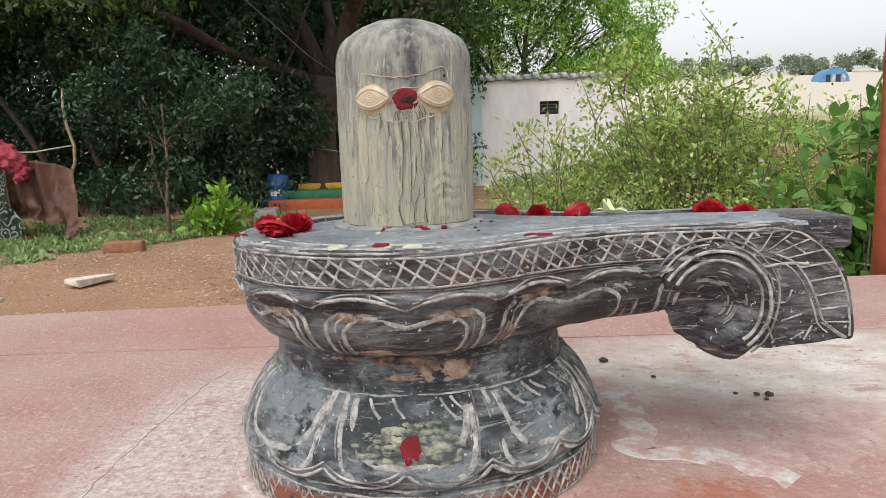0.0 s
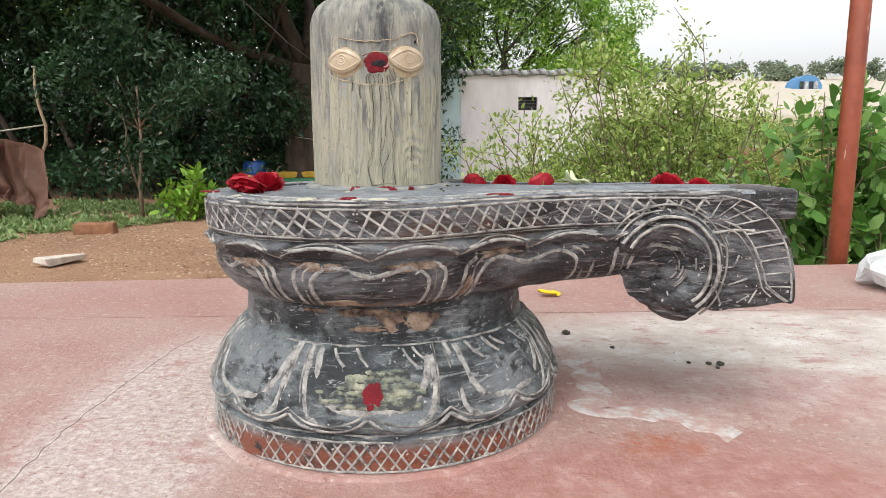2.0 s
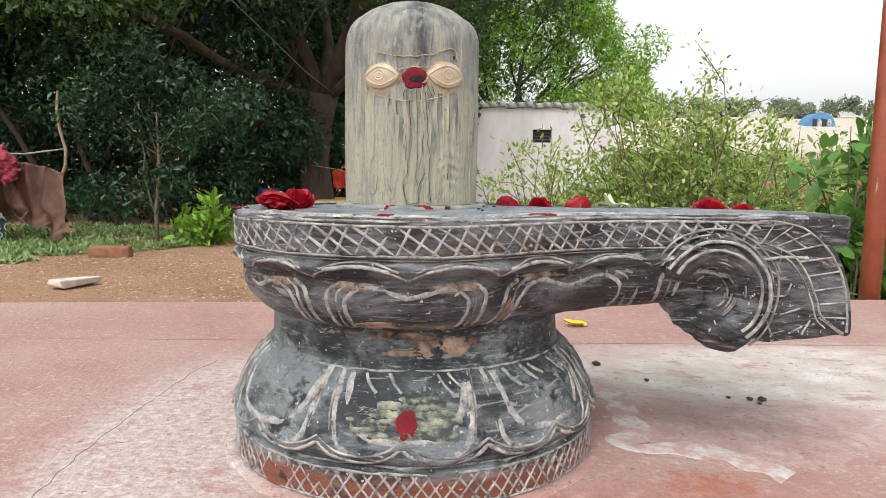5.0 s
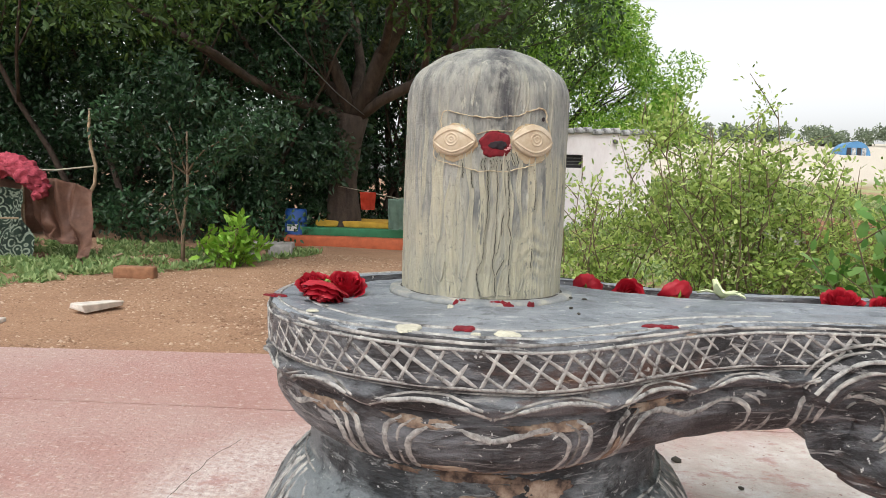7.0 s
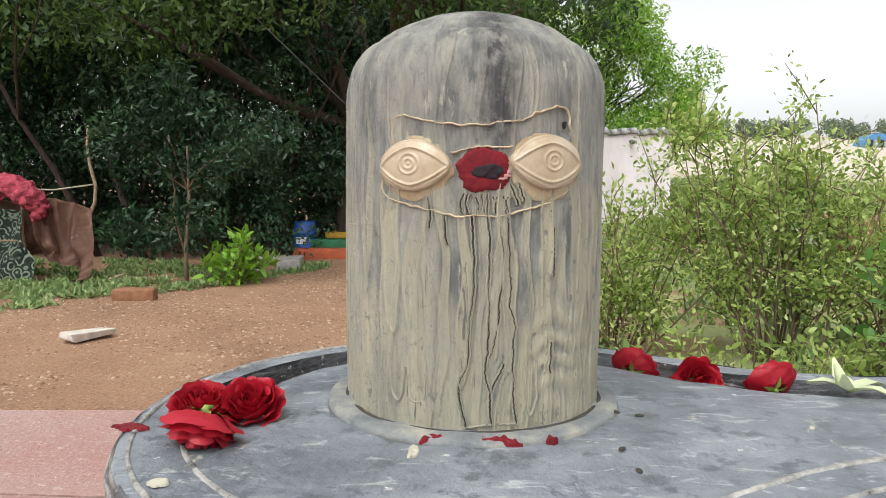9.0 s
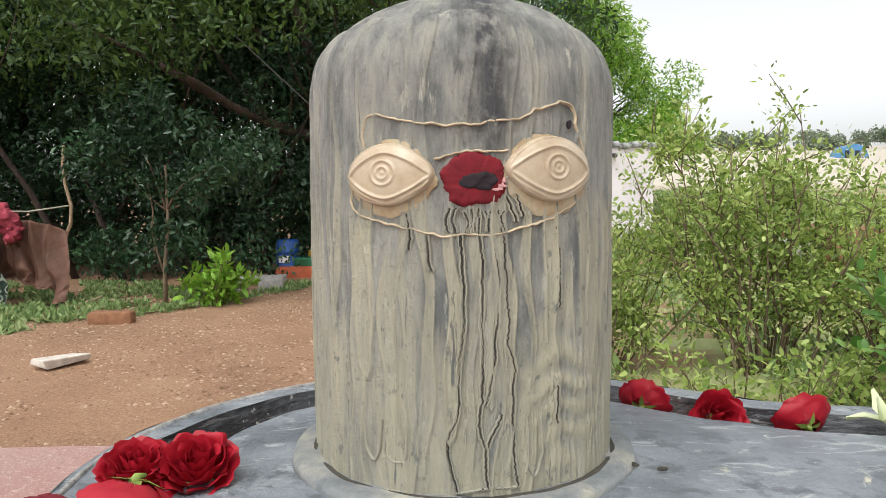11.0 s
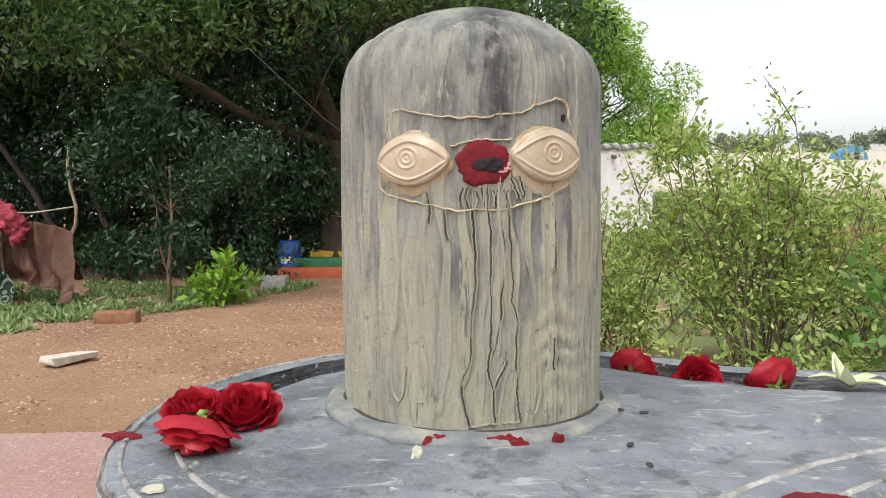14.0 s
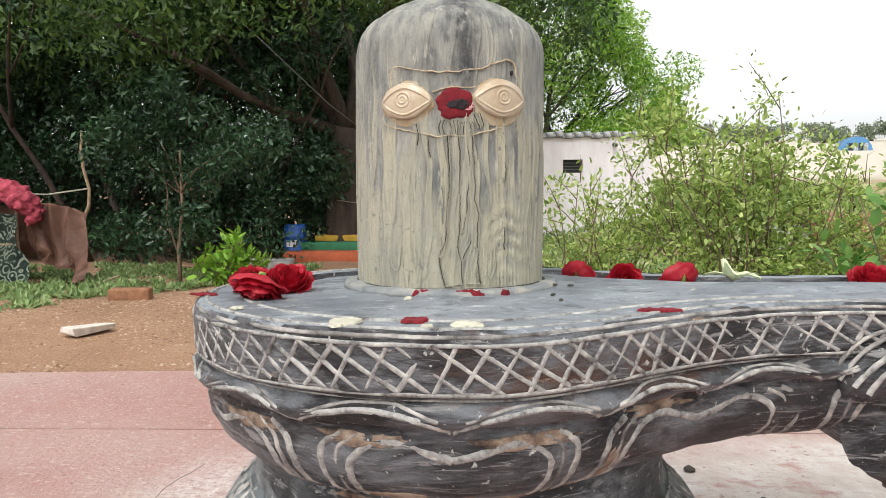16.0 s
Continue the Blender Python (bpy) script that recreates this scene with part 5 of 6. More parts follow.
# ---- flowers ----
def rose(at, size, spin, lean=0.0, yaw=0.0, group="roses on the pedestal", label="fresh dark red rose bloom lying on the stone rim"):
    g = random.Random(int(spin * 10) + 1)
    e = thing("rose", label, "rose", at, group)
    e.rotation_euler = (Matrix.Rotation(yaw, 3, "Z") @ Matrix.Rotation(lean, 3, "X") @ Matrix.Rotation(radians(spin), 3, "Z")).to_euler()
    for layer, (n, r, h, flare) in enumerate(((2, 0.05, 0.50, 0.0), (3, 0.11, 0.53, 0.01), (4, 0.18, 0.53, 0.03), (5, 0.26, 0.50, 0.06), (6, 0.34, 0.44, 0.09), (6, 0.41, 0.35, 0.11), (6, 0.46, 0.25, 0.12))):
        for k in range(n):
            a0 = 2 * math.pi * (k + 0.37 * layer) / n + g.uniform(-0.2, 0.2)
            wdt = 2.0 * math.pi / n + 0.35
            bm = bmesh.new()
            rows = []
            for j in range(7):
                v = j / 6
                row = []
                for i in range(9):
                    u = i / 8 - 0.5
                    narrow = 0.55 + 0.5 * math.sin(math.pi * (0.05 + 0.6 * v))
                    a = a0 + u * wdt * narrow
                    rr = (r * (0.35 + 0.72 * math.sin(math.pi * (0.08 + 0.52 * v))) + flare * v ** 4 + 0.05 * u) * (1 + 0.06 * math.cos(6 * u)) + 0.10 * v * v * noise.noise(Vector((u * 4 + k * 3.1, v * 2, layer * 5.3)))
                    zz = h * v * (1 - 0.22 * (2 * u) ** 4) - 0.10 * max(0, v - 0.75) * flare * 8 + 0.10 * v * noise.noise(Vector((u * 3.5, v * 2, k * 2.7 + layer * 7)))
                    row.append(bm.verts.new((rr * math.cos(a) * size, rr * math.sin(a) * size, (zz + 0.08) * size)))
                rows.append(row)
            for p, q in zip(rows, rows[1:]):
                for i in range(8):
                    bm.faces.new((p[i], p[i + 1], q[i + 1], q[i]))
            part("petal", bm, ROSE, e)
    bm = bmesh.new()
    for k in range(5):
        a = 2 * math.pi * k / 5
        d, s = Vector((math.cos(a), math.sin(a), 0)), Vector((-math.sin(a), math.cos(a), 0))
        vs = [bm.verts.new(p * size) for p in (Vector((0, 0, 0.05)), d * 0.16 + s * 0.06 + Vector((0, 0, 0.04)), d * 0.38 + Vector((0, 0, 0.05 + 0.05 * (k % 3))), d * 0.16 - s * 0.06 + Vector((0, 0, 0.04)))]
        bm.faces.new(vs)
    tube(bm, [Vector((0, 0, 0.1)) * size, Vector((0.02, 0, 0.0)) * size, Vector((0.12, 0.05, -0.02)) * size], [0.09 * size, 0.05 * size, 0.03 * size], 6)
    part("calyx", bm, CALYX, e, "green sepals")
    return e


ZD = 0.405
rose((-0.236, -0.042, ZD - 0.001), 0.046, 20, 0.35, 0.5)
rose((-0.195, -0.034, ZD - 0.001), 0.049, 140, 0.5, 0.15)
rose((-0.207, -0.098, ZD + 0.027), 0.050, 250, 2.72, -0.4, label="dark red rose turned over with green calyx on stone rim")
rose((0.172, 0.188, ZD - 0.015), 0.044, 60, -1.15, -0.5, label="dark red rose lying on its side in the stone channel")
rose((0.234, 0.158, ZD - 0.017), 0.046, 100, 1.15, 0.1)
rose((0.308, 0.120, ZD - 0.013), 0.046, 200, -1.15, 0.2, label="dark red rose lying on its side in the stone channel")
rose((0.545, 0.10, ZD - 0.016), 0.052, 300, 0.5)
rose((0.605, 0.09, ZD - 0.018), 0.040, 30, 0.7)

e = thing("white_flower", "pale green-white five-petalled flower resting on the stone rim", "flower", (0.364, 0.088, ZD - 0.004))
bm = bmesh.new()
for k in range(5):
    a = 2 * math.pi * k / 5 + 0.3
    d, s = Vector((math.cos(a), math.sin(a), 0)), Vector((-math.sin(a), math.cos(a), 0))
    z = Vector((0, 0, 1))
    pts = [(0.0, 0.003, 0.004), (0.012, 0.008, 0.011), (0.024, 0.007, 0.013), (0.038, 0.001, 0.009 + 0.02 * (k % 2))]
    l = [bm.verts.new(d * x + s * w + z * h) for x, w, h in pts]
    m = [bm.verts.new(d * x + z * (h - 0.003)) for x, w, h in pts]
    r = [bm.verts.new(d * x - s * w + z * h) for x, w, h in pts]
    for a_, b_ in ((l, m), (m, r)):
        for i in range(3):
            bm.faces.new((a_[i], a_[i + 1], b_[i + 1], b_[i]))
part("petals", bm, PALE_FLOWER, e)
bm = bmesh.new()
tube(bm, [(0, 0, 0.004), (-0.01, 0.002, 0.012), (-0.016, 0.0, 0.03)], [0.004, 0.004, 0.002], 6)
part("flower_tube", bm, PALE_FLOWER, e)


def petal_bit(at, size, material, label, spin):
    bm = bmesh.new()
    rows = []
    for j in range(5):
        v = j / 4
        rows.append([bm.verts.new(((u * math.sin(math.pi * (0.15 + 0.75 * v)) * 0.6) * size, (v - 0.5) * size, (0.12 + 0.35 * u * u + 0.2 * (v - 0.5) ** 2) * size)) for u in (-0.6, -0.2, 0.2, 0.6)])
    for p, q in zip(rows, rows[1:]):
        for i in range(3):
            bm.faces.new((p[i], p[i + 1], q[i + 1], q[i]))
    ob = part("fallen_petal", bm, material)
    ob.location = at
    ob.rotation_euler = Euler((0.1, 0, radians(spin)))
    return tagged(ob, label, "petal", "fallen petals")


petal_bit((0.44, 0.857, 0.0), 0.06, YELLOW, "yellow flower petal fallen on the red floor", 70)
petal_bit((0.465, 0.86, 0.0), 0.045, YELLOW, "yellow flower petal fallen on the red floor", 20)
for x, y, s in ((0.421, 0.44, 0.012), (0.51, 0.32, 0.007), (0.69, 0.20, 0.008), (0.714, 0.197, 0.010), (0.70, 0.175, 0.006), (0.65, 0.21, 0.006), (1.2, 0.95, 0.012)):
    bm = bmesh.new()
    bmesh.ops.create_icosphere(bm, subdivisions=1, radius=s)
    rough(bm, s * 0.5, 90)
    for v in bm.verts:
        v.co.z *= 0.5
    ob = part("crumb", bm, CRACK_AND_SHADOW)
    ob.location = (x, y, s * 0.4)
    tagged(ob, "small dark crumb of dirt on the floor", "crumb", "crumbs on the floor")

for k, (x, y) in enumerate(((0.113, 0.028), (0.117, 0.024), (0.114, 0.012), (0.118, -0.013), (0.136, -0.021), (0.107, -0.098), (0.111, -0.137))):
    bm = bmesh.new()
    bmesh.ops.create_icosphere(bm, subdivisions=2, radius=0.0022)
    for v in bm.verts:
        v.co.x *= 1.9
        v.co.z *= 0.7
    rough(bm, 0.0004, 300)
    ob = part("seed", bm, CRACK_AND_SHADOW)
    ob.location = (x, y, 0.4095)
    ob.rotation_euler = Euler((0, 0, 0.8 * k))
    tagged(ob, "tiny dark seed lying on the stone deck", "seed", "seeds on the deck")

# ---- pole and plastic ----
bm = bmesh.new()
tube(bm, [(1.700, 1.44, -0.5), (1.701, 1.44, 0.5), (1.706, 1.44, 3.2)], 0.037, 20)
pole = tagged(part("steel_pole", bm, RUST), "rust-red painted round steel pole by the platform's edge", "pole")
bm = bmesh.new()
bmesh.ops.create_uvsphere(bm, u_segments=12, v_segments=8, radius=0.10)
for v in bm.verts:
    v.co.z = max(v.co.z * 0.65, -0.055)
rough(bm, 0.05, 13)
ob = part("plastic_bag", bm, POLY, flat=True)
ob.location = (1.575, 0.93, 0.058)
tagged(ob, "crumpled white plastic bag on the platform", "plastic bag")


# ---- trees and shrubs ----
def branch(bm, p, d, length, r, depth, g, tips, bend=0.35):
    pts, rad = [Vector(p)], [r]
    n = 5
    d = Vector(d).normalized()
    for k in range(n):
        d = (d + Vector((g.uniform(-bend, bend), g.uniform(-bend, bend), g.uniform(-bend * 0.5, bend)))).normalized()
        pts.append(pts[-1] + d * length / n)
        rad.append(r * (1 - 0.6 * (k + 1) / n))
    tube(bm, pts, rad, 7 if r > 0.03 else 5)
    tips.append(pts[-1])
    if depth:
        for k in range(g.choice((2, 3))):
            q = pts[g.choice((2, 3, 4, 5))]
            dd = (d + Vector((g.uniform(-1, 1), g.uniform(-1, 1), g.uniform(-0.3, 0.8)))).normalized()
            branch(bm, q, dd, length * g.uniform(0.55, 0.8), r * 0.5, depth - 1, g, tips, bend)


# the shade tree
g = random.Random(11)
tree = thing("shade_tree", "large spreading shade tree with dark forked trunk and fine leaves", "tree", (-2.32, 10.5, -0.45))
tree.scale = (1.2, 1.2, 1.2)
bm, tips = bmesh.new(), []
tube(bm, [(0.05, 0, -0.2), (0.03, 0, 0.25), (0.0, 0, 0.9), (0.06, 0, 1.5), (0.12, 0, 1.85)], [0.36, 0.25, 0.20, 0.20, 0.22], 14)
for d, ln, r in (((-0.75, -0.1, 0.8), 2.3, 0.13), ((0.55, -0.2, 1.0), 2.6, 0.14), ((-0.2, -0.5, 1.0), 2.4, 0.11), ((0.1, 0.5, 1.0), 2.4, 0.10), ((-1.0, -0.4, 0.45), 2.6, 0.09), ((1.1, -0.3, 0.6), 2.8, 0.09)):
    branch(bm, (0.1, 0, 1.75), d, ln, r, 2, g, tips, 0.25)
rough(bm, 0.03, 3)
part("trunk", bm, BARK, tree, "dark brown forked trunk and limbs")
cs, rs = [], []
for i in range(150):
    a, q = g.uniform(0, 2 * math.pi), math.sqrt(g.random())
    cs.append((4.3 * q * math.cos(a) - 0.6, 3.4 * q * math.sin(a) - 0.3, 3.35 + g.uniform(-0.6, 2.2) - 0.5 * q))
    rs.append(g.uniform(0.25, 0.62))
for t in tips:
    cs.append(tuple(t))
    rs.append(g.uniform(0.25, 0.5))
v, f = leaf_mesh(clumps(cs, rs, 52000), 0.085, 0.40, 0.3)
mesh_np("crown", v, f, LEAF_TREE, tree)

# the crown behind, over the hut; its lit look is painted in the leaf colour
back = thing("neem_tree", "bright green feathery tree crown rising behind the white hut", "tree", (1.7, 16.8, -0.2))
bm, tips = bmesh.new(), []
tube(bm, [(0, 0, -0.3), (0.05, 0, 0.8), (0, 0, 1.6)], [0.26, 0.2, 0.17], 10)
for d in ((-0.6, 0, 1), (0.6, 0, 1), (0.1, -0.6, 1), (0.3, 0.5, 1)):
    branch(bm, (0, 0, 1.5), d, 2.4, 0.1, 2, g, tips, 0.25)
part("trunk", bm, BARK, back)
cs, rs = [], []
for i in range(215):
    x = g.uniform(-3.6, 3.3)
    top = 6.9 - 0.10 * (x + 1.0) ** 2 - (0.42 * max(0, x - 1.2))
    cs.append((x, g.uniform(-1.4, 1.0), g.uniform(1.9, max(2.3, top))))
    rs.append(g.uniform(0.22, 0.6))
v, f = leaf_mesh(clumps(cs, rs, 68000), 0.115, 0.36, 0.35)
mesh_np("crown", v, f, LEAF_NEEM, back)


def thicket(x, y, w, d, h, n, seed, mat_, size=0.085, low=0.2, label="dense dark green thicket tree with leaves down to the ground"):
    """A broad tree leafy to the ground."""
    g = random.Random(seed)
    e = thing("thicket_tree", label, "tree", (x, y, ground_z(x, y)), "trees of the thicket")
    bm, tips = bmesh.new(), []
    for k in range(4):
        branch(bm, (g.uniform(-w, w) * 0.3, g.uniform(-d, d) * 0.2, -0.1), (g.uniform(-0.3, 0.3), g.uniform(-0.2, 0.2), 1), h * 0.75, 0.06, 2, g, tips, 0.2)
    part("trunk", bm, BARK, e)
    cs, rs = [], []
    for i in range(int(60 * w * h / 8)):
        cs.append((g.uniform(-w, w) / 2, g.uniform(-d, d) / 2, g.uniform(low, h)))
        rs.append(g.uniform(0.16, 0.5))
    for t in tips:
        cs.append(tuple(t))
        rs.append(0.3)
    gen = np.random.default_rng(seed)
    v, f = leaf_mesh(clumps(cs, rs, n, gen), size, 0.42, 0.4, gen=gen)
    mesh_np("crown", v, f, mat_, e)
    return e


for x, y, w, d, h, n, sd, sz, lo in ((-3.9, 10.3, 3.0, 1.4, 5.0, 27000, 21, 0.10, 0.2), (-6.3, 9.9, 3.0, 1.6, 5.4, 27000, 22, 0.10, 0.2), (-8.6, 9.3, 3.2, 1.8, 5.8, 25000, 23, 0.10, 0.2), (-11.1, 8.4, 3.6, 2.0, 6.0, 19000, 28, 0.12, 0.2), (-5.2, 12.2, 6.0, 1.4, 7.0, 26000, 24, 0.14, 0.2), (-10.0, 12.0, 6.0, 1.4, 7.5, 22000, 25, 0.14, 0.2), (-1.6, 13.4, 4.0, 1.0, 5.2, 24000, 26, 0.12, 0.1), (-3.6, 15.0, 8.5, 1.0, 9.0, 26000, 27, 0.19, 0.2), (-11.5, 15.0, 10.5, 1.0, 9.5, 22000, 29, 0.21, 0.2)):
    thicket(x, y, w, d, h, n, sd, LEAF_DARK, sz, lo)


def shrub(name, label, at, w, d, h, stems, n, size, material, seed, aspect=0.5, base=0.3, twig=0.009, spikes=0, hollow=0.3, fan=0.35, tuft=1):
    """A shrub of many bare stems that carry leaves on their upper part."""
    g = random.Random(seed)
    gen = np.random.default_rng(seed)
    e = thing(name, label, "shrub", at)
    bm, tips, paths = bmesh.new(), [], []
    for k in range(stems):
        x, y = g.uniform(-w, w) * 0.28, g.uniform(-d, d) * 0.28
        tip = Vector((x * 2.0 + g.uniform(-0.15, 0.15), y * 1.9 + g.uniform(-0.1, 0.1), h * g.uniform(0.55, 1.0) * (1 - 0.25 * abs(x) / (w * 0.28))))
        p0 = Vector((x * fan, y * fan, -0.08))
        pts = [p0.lerp(tip, t) + Vector((g.uniform(-1, 1), g.uniform(-1, 1), 0)) * 0.05 * math.sin(math.pi * t) * h for t in (0, 0.25, 0.5, 0.75, 1)]
        tube(bm, pts, [twig, twig * 0.8, twig * 0.65, twig * 0.45, twig * 0.25], 5)
        paths.append(pts)
        for q in range(5):
            t = g.uniform(max(0.2, base - 0.05), 0.97)
            i = min(int(t * 4), 3)
            s = pts[i].lerp(pts[i + 1], t * 4 - i)
            dd = Vector((g.uniform(-1, 1), g.uniform(-1, 1), g.uniform(0.1, 1.0))).normalized() * h * g.uniform(0.12, 0.26)
            side = [s, s + dd * 0.5 + Vector((0, 0, 0.01)), s + dd]
            tube(bm, side, [twig * 0.45, twig * 0.35, twig * 0.2], 4)
            paths.append([side[0], side[1], side[2]])
    for k in range(spikes):
        p = g.choice(paths)[-1]
        tube(bm, [p, p + Vector((g.uniform(-0.03, 0.03), 0, g.uniform(0.08, 0.2)))], [0.004, 0.0015], 4)
    part("woody_stem", bm, TWIG, e)
    pl, al = [], []
    for k in range(n):
        if k % tuft == 0:
            pts = paths[int(gen.integers(len(paths)))]
            t = float(gen.uniform(base if len(pts) == 5 else 0.25, 1.0))
            i = min(int(t * (len(pts) - 1)), len(pts) - 2)
            c = pts[i].lerp(pts[i + 1], t * (len(pts) - 1) - i)
        o = gen.normal(size=3) * hollow * 0.12
        pl.append((c.x + o[0], c.y + o[1], max(c.z + o[2], 0.02)))
        al.append((o[0] * 12, o[1] * 12, o[2] * 12 + 0.5))
    v, f = leaf_mesh(np.array(pl), size, aspect, 0.1, 0.45, gen, np.array(al), 1.6, oval=True)
    mesh_np("foliage", v, f, material, e)
    return e


shrub("wild_shrub", "grey-green wild shrub with many thin bare stems and small leaves", (1.80, 3.7, -0.45), 1.25, 0.9, 1.90, 30, 11500, 0.037, LEAF_BUSH, 31, base=0.34, spikes=10, hollow=0.40, tuft=9, twig=0.010, aspect=0.52)
shrub("wild_shrub", "grey-green wild shrub with many thin bare stems and small leaves", (2.72, 4.0, -0.43), 1.35, 0.9, 1.42, 18, 5200, 0.038, LEAF_BUSH, 32, base=0.36, spikes=16, hollow=0.36, tuft=9, twig=0.010)
shrub("wild_shrub", "low yellow-green wild shrub in front of the white hut", (0.80, 3.8, -0.45), 1.30, 0.8, 1.22, 20, 5600, 0.038, LEAF_BUSH, 33, base=0.26, spikes=18, hollow=0.42, tuft=7)
shrub("wild_shrub", "low grey-green wild shrub with sparse seed spikes", (3.15, 4.5, -0.40), 1.0, 0.8, 0.9, 9, 2400, 0.042, LEAF_BUSH, 36, base=0.25, spikes=16, hollow=0.42, tuft=7)
shrub("wild_shrub", "small leafy green undergrowth at the foot of the shrubs", (1.35, 2.75, -0.45), 1.5, 0.5, 0.50, 22, 1500, 0.042, LEAF_BUSH, 37, base=0.1, spikes=4, hollow=0.45, tuft=6, twig=0.006, fan=0.9)
shrub("wild_shrub", "small leafy green undergrowth at the foot of the shrubs", (2.35, 2.95, -0.45), 1.4, 0.5, 0.45, 18, 1100, 0.044, LEAF_BUSH, 38, base=0.1, spikes=4, hollow=0.45, tuft=6, twig=0.006, fan=0.9)
shrub("broad_leaved_shrub", "green shrub with broad round leaves beside the pole", (2.24, 2.35, -0.45), 0.95, 0.7, 1.30, 20, 2000, 0.080, LEAF_BROAD, 34, 0.65, 0.15)
shrub("young_plant", "bright green young leafy plant at the grass edge", (-2.95, 6.85, -0.45), 0.72, 0.5, 0.60, 16, 560, 0.115, LEAF_YOUNG, 35, 0.42, 0.2, 0.008)

# slim sapling in front of the thicket
g = random.Random(5)
e = thing("sapling", "slim pale-barked sapling with sparse leaves", "tree", (-3.5, 6.85, -0.45))
e.scale = (1.13, 1.13, 1.13)
tips = []
bm = bmesh.new()
tube(bm, [(0, 0, -0.1), (0.0, 0, 0.4), (0.05, 0, 0.8), (0.04, 0, 1.4)], [0.024, 0.020, 0.016, 0.010], 8)
part("trunk", bm, TWIG, e)
bm = bmesh.new()
tube(bm, [(0.0, 0, 0.3), (-0.06, 0, 0.5), (-0.12, 0, 0.75), (-0.10, 0, 0.95), (-0.16, 0, 1.3)], [0.014, 0.013, 0.011, 0.009, 0.006], 6)
part("limb", bm, TWIG, e)
for d in ((-0.6, 0, 1), (0.5, 0, 1), (0.1, -0.3, 1), (-0.9, -0.2, 0.4), (0.9, -0.1, 0.5)):
    q, bm = [], bmesh.new()
    branch(bm, (0.04, 0, 0.95), d, 0.9, 0.012, 0, g, q)
    part("limb", bm, TWIG, e)
    tips += [Vector(q[0]).lerp(Vector((0.04, 0, 0.95)), t) for t in (0.0, 0.3, 0.6)]
    tips += [Vector(q[0]) + Vector((g.uniform(-0.3, 0.3), g.uniform(-0.2, 0.2), g.uniform(-0.2, 0.5))) for _ in range(3)]
tips += [Vector((g.uniform(-0.25, 0.25), g.uniform(-0.1, 0.1), g.uniform(0.5, 0.9))) for _ in range(4)]
v, f = leaf_mesh(clumps([tuple(t) for t in tips], [0.22] * len(tips), 5200), 0.075, 0.4, 0.3)
mesh_np("crown", v, f, LEAF_DARK, e)

# grass and weeds
gen = np.random.default_rng(3)
pl = []
while len(pl) < 19000:
    x, y = gen.uniform(-8, 0.5), gen.uniform(4.4, 9.0)
    edge = 5.0 + 1.75 * (x + 4.0) - 0.5 * min(0, x + 4.6) + 0.25 * noise.noise(Vector((x * 1.3, 0, 0)))
    if y > edge and x < -2.55 + 0.2 * (y - 7) and noise.noise(Vector((x * 2.3, y * 2.3, 0))) + 0.5 * noise.noise(Vector((x * 6, y * 6, 4))) > 0.03:
        pl.append((x, y, ground_z(x, y) + 0.02))
al = np.tile([0, 0, 0.8], (len(pl), 1)) + gen.normal(size=(len(pl), 3)) * 1.1
v, f = leaf_mesh(np.array(pl), 0.062, 0.42, -0.1, 0.8, gen, al)
tagged(mesh_np("grass", v, f, GRASS), "short green grass and weeds along the yard", "grass", kind="stuff")
pl = []
while len(pl) < 60000:
    x, y = gen.uniform(0.4, 12), gen.uniform(1.5, 26)
    if y > EDGE(x) + 0.25 and noise.noise(Vector((x * 1.1, y * 1.1, 5))) > 0.02:
        pl.append((x, y, ground_z(x, y) + gen.uniform(0, 0.12)))
v, f = leaf_mesh(np.array(pl), 0.075, 0.4, -0.1, 0.6, gen, np.tile([0, 0, 0.8], (len(pl), 1)) + gen.normal(size=(len(pl), 3)) * 0.6)
tagged(mesh_np("weeds", v, f, GRASS), "low green weeds covering the ground beyond the platform", "weeds", kind="stuff")

# gravel in the yard
n = 46000
x = gen.uniform(-6.5, 0.8, n)
y = gen.uniform(1.3, 8.5, n)
keep = y > 1.35 + 0.085 * x
x, y = x[keep], y[keep]
n = len(x)
s = 0.005 + 0.014 * gen.uniform(0, 1, n) ** 3
o = np.array([[1, 0, 0], [0, 1, 0], [-1, 0, 0], [0, -1, 0], [0, 0, 0.6]])
z = np.array([ground_z(a, b) + 0.05 * noise.noise(Vector((a * 0.7, b * 0.7, 3))) for a, b in zip(x, y)])
v = np.stack([x, y, z], 1)[:, None, :] + o[None] * s[:, None, None] * gen.uniform(0.6, 1.4, (n, 5, 1))
i = np.arange(n)[:, None] * 5
f = np.concatenate([i + [0, 1, 4], i + [1, 2, 4], i + [2, 3, 4], i + [3, 0, 4]], 1).reshape(-1, 3)
tagged(mesh_np("gravel", v.reshape(-1, 3), f, GRAVEL), "scattered pale gravel and stone chips on brown earth", "gravel", kind="stuff")


# ---- loose stones ----
def stone(name, at, size, material, label, spin=0.0, seed=0, jag=0.12):
    bm = bmesh.new()
    box(bm, (0, 0, size[2] / 2 - 0.01), size, bevel=min(size) * 0.14)
    for v in bm.verts:
        v.co += noise.noise_vector(v.co * (3 / max(size)) + Vector((seed, 0, 0))) * min(size) * jag
    ob = part(name, bm, material)
    ob.location = (at[0], at[1], ground_z(at[0], at[1]) if len(at) < 3 else at[2])
    ob.rotation_euler = Euler((0, 0, radians(spin)))
    return tagged(ob, label, name.split("_")[-1])


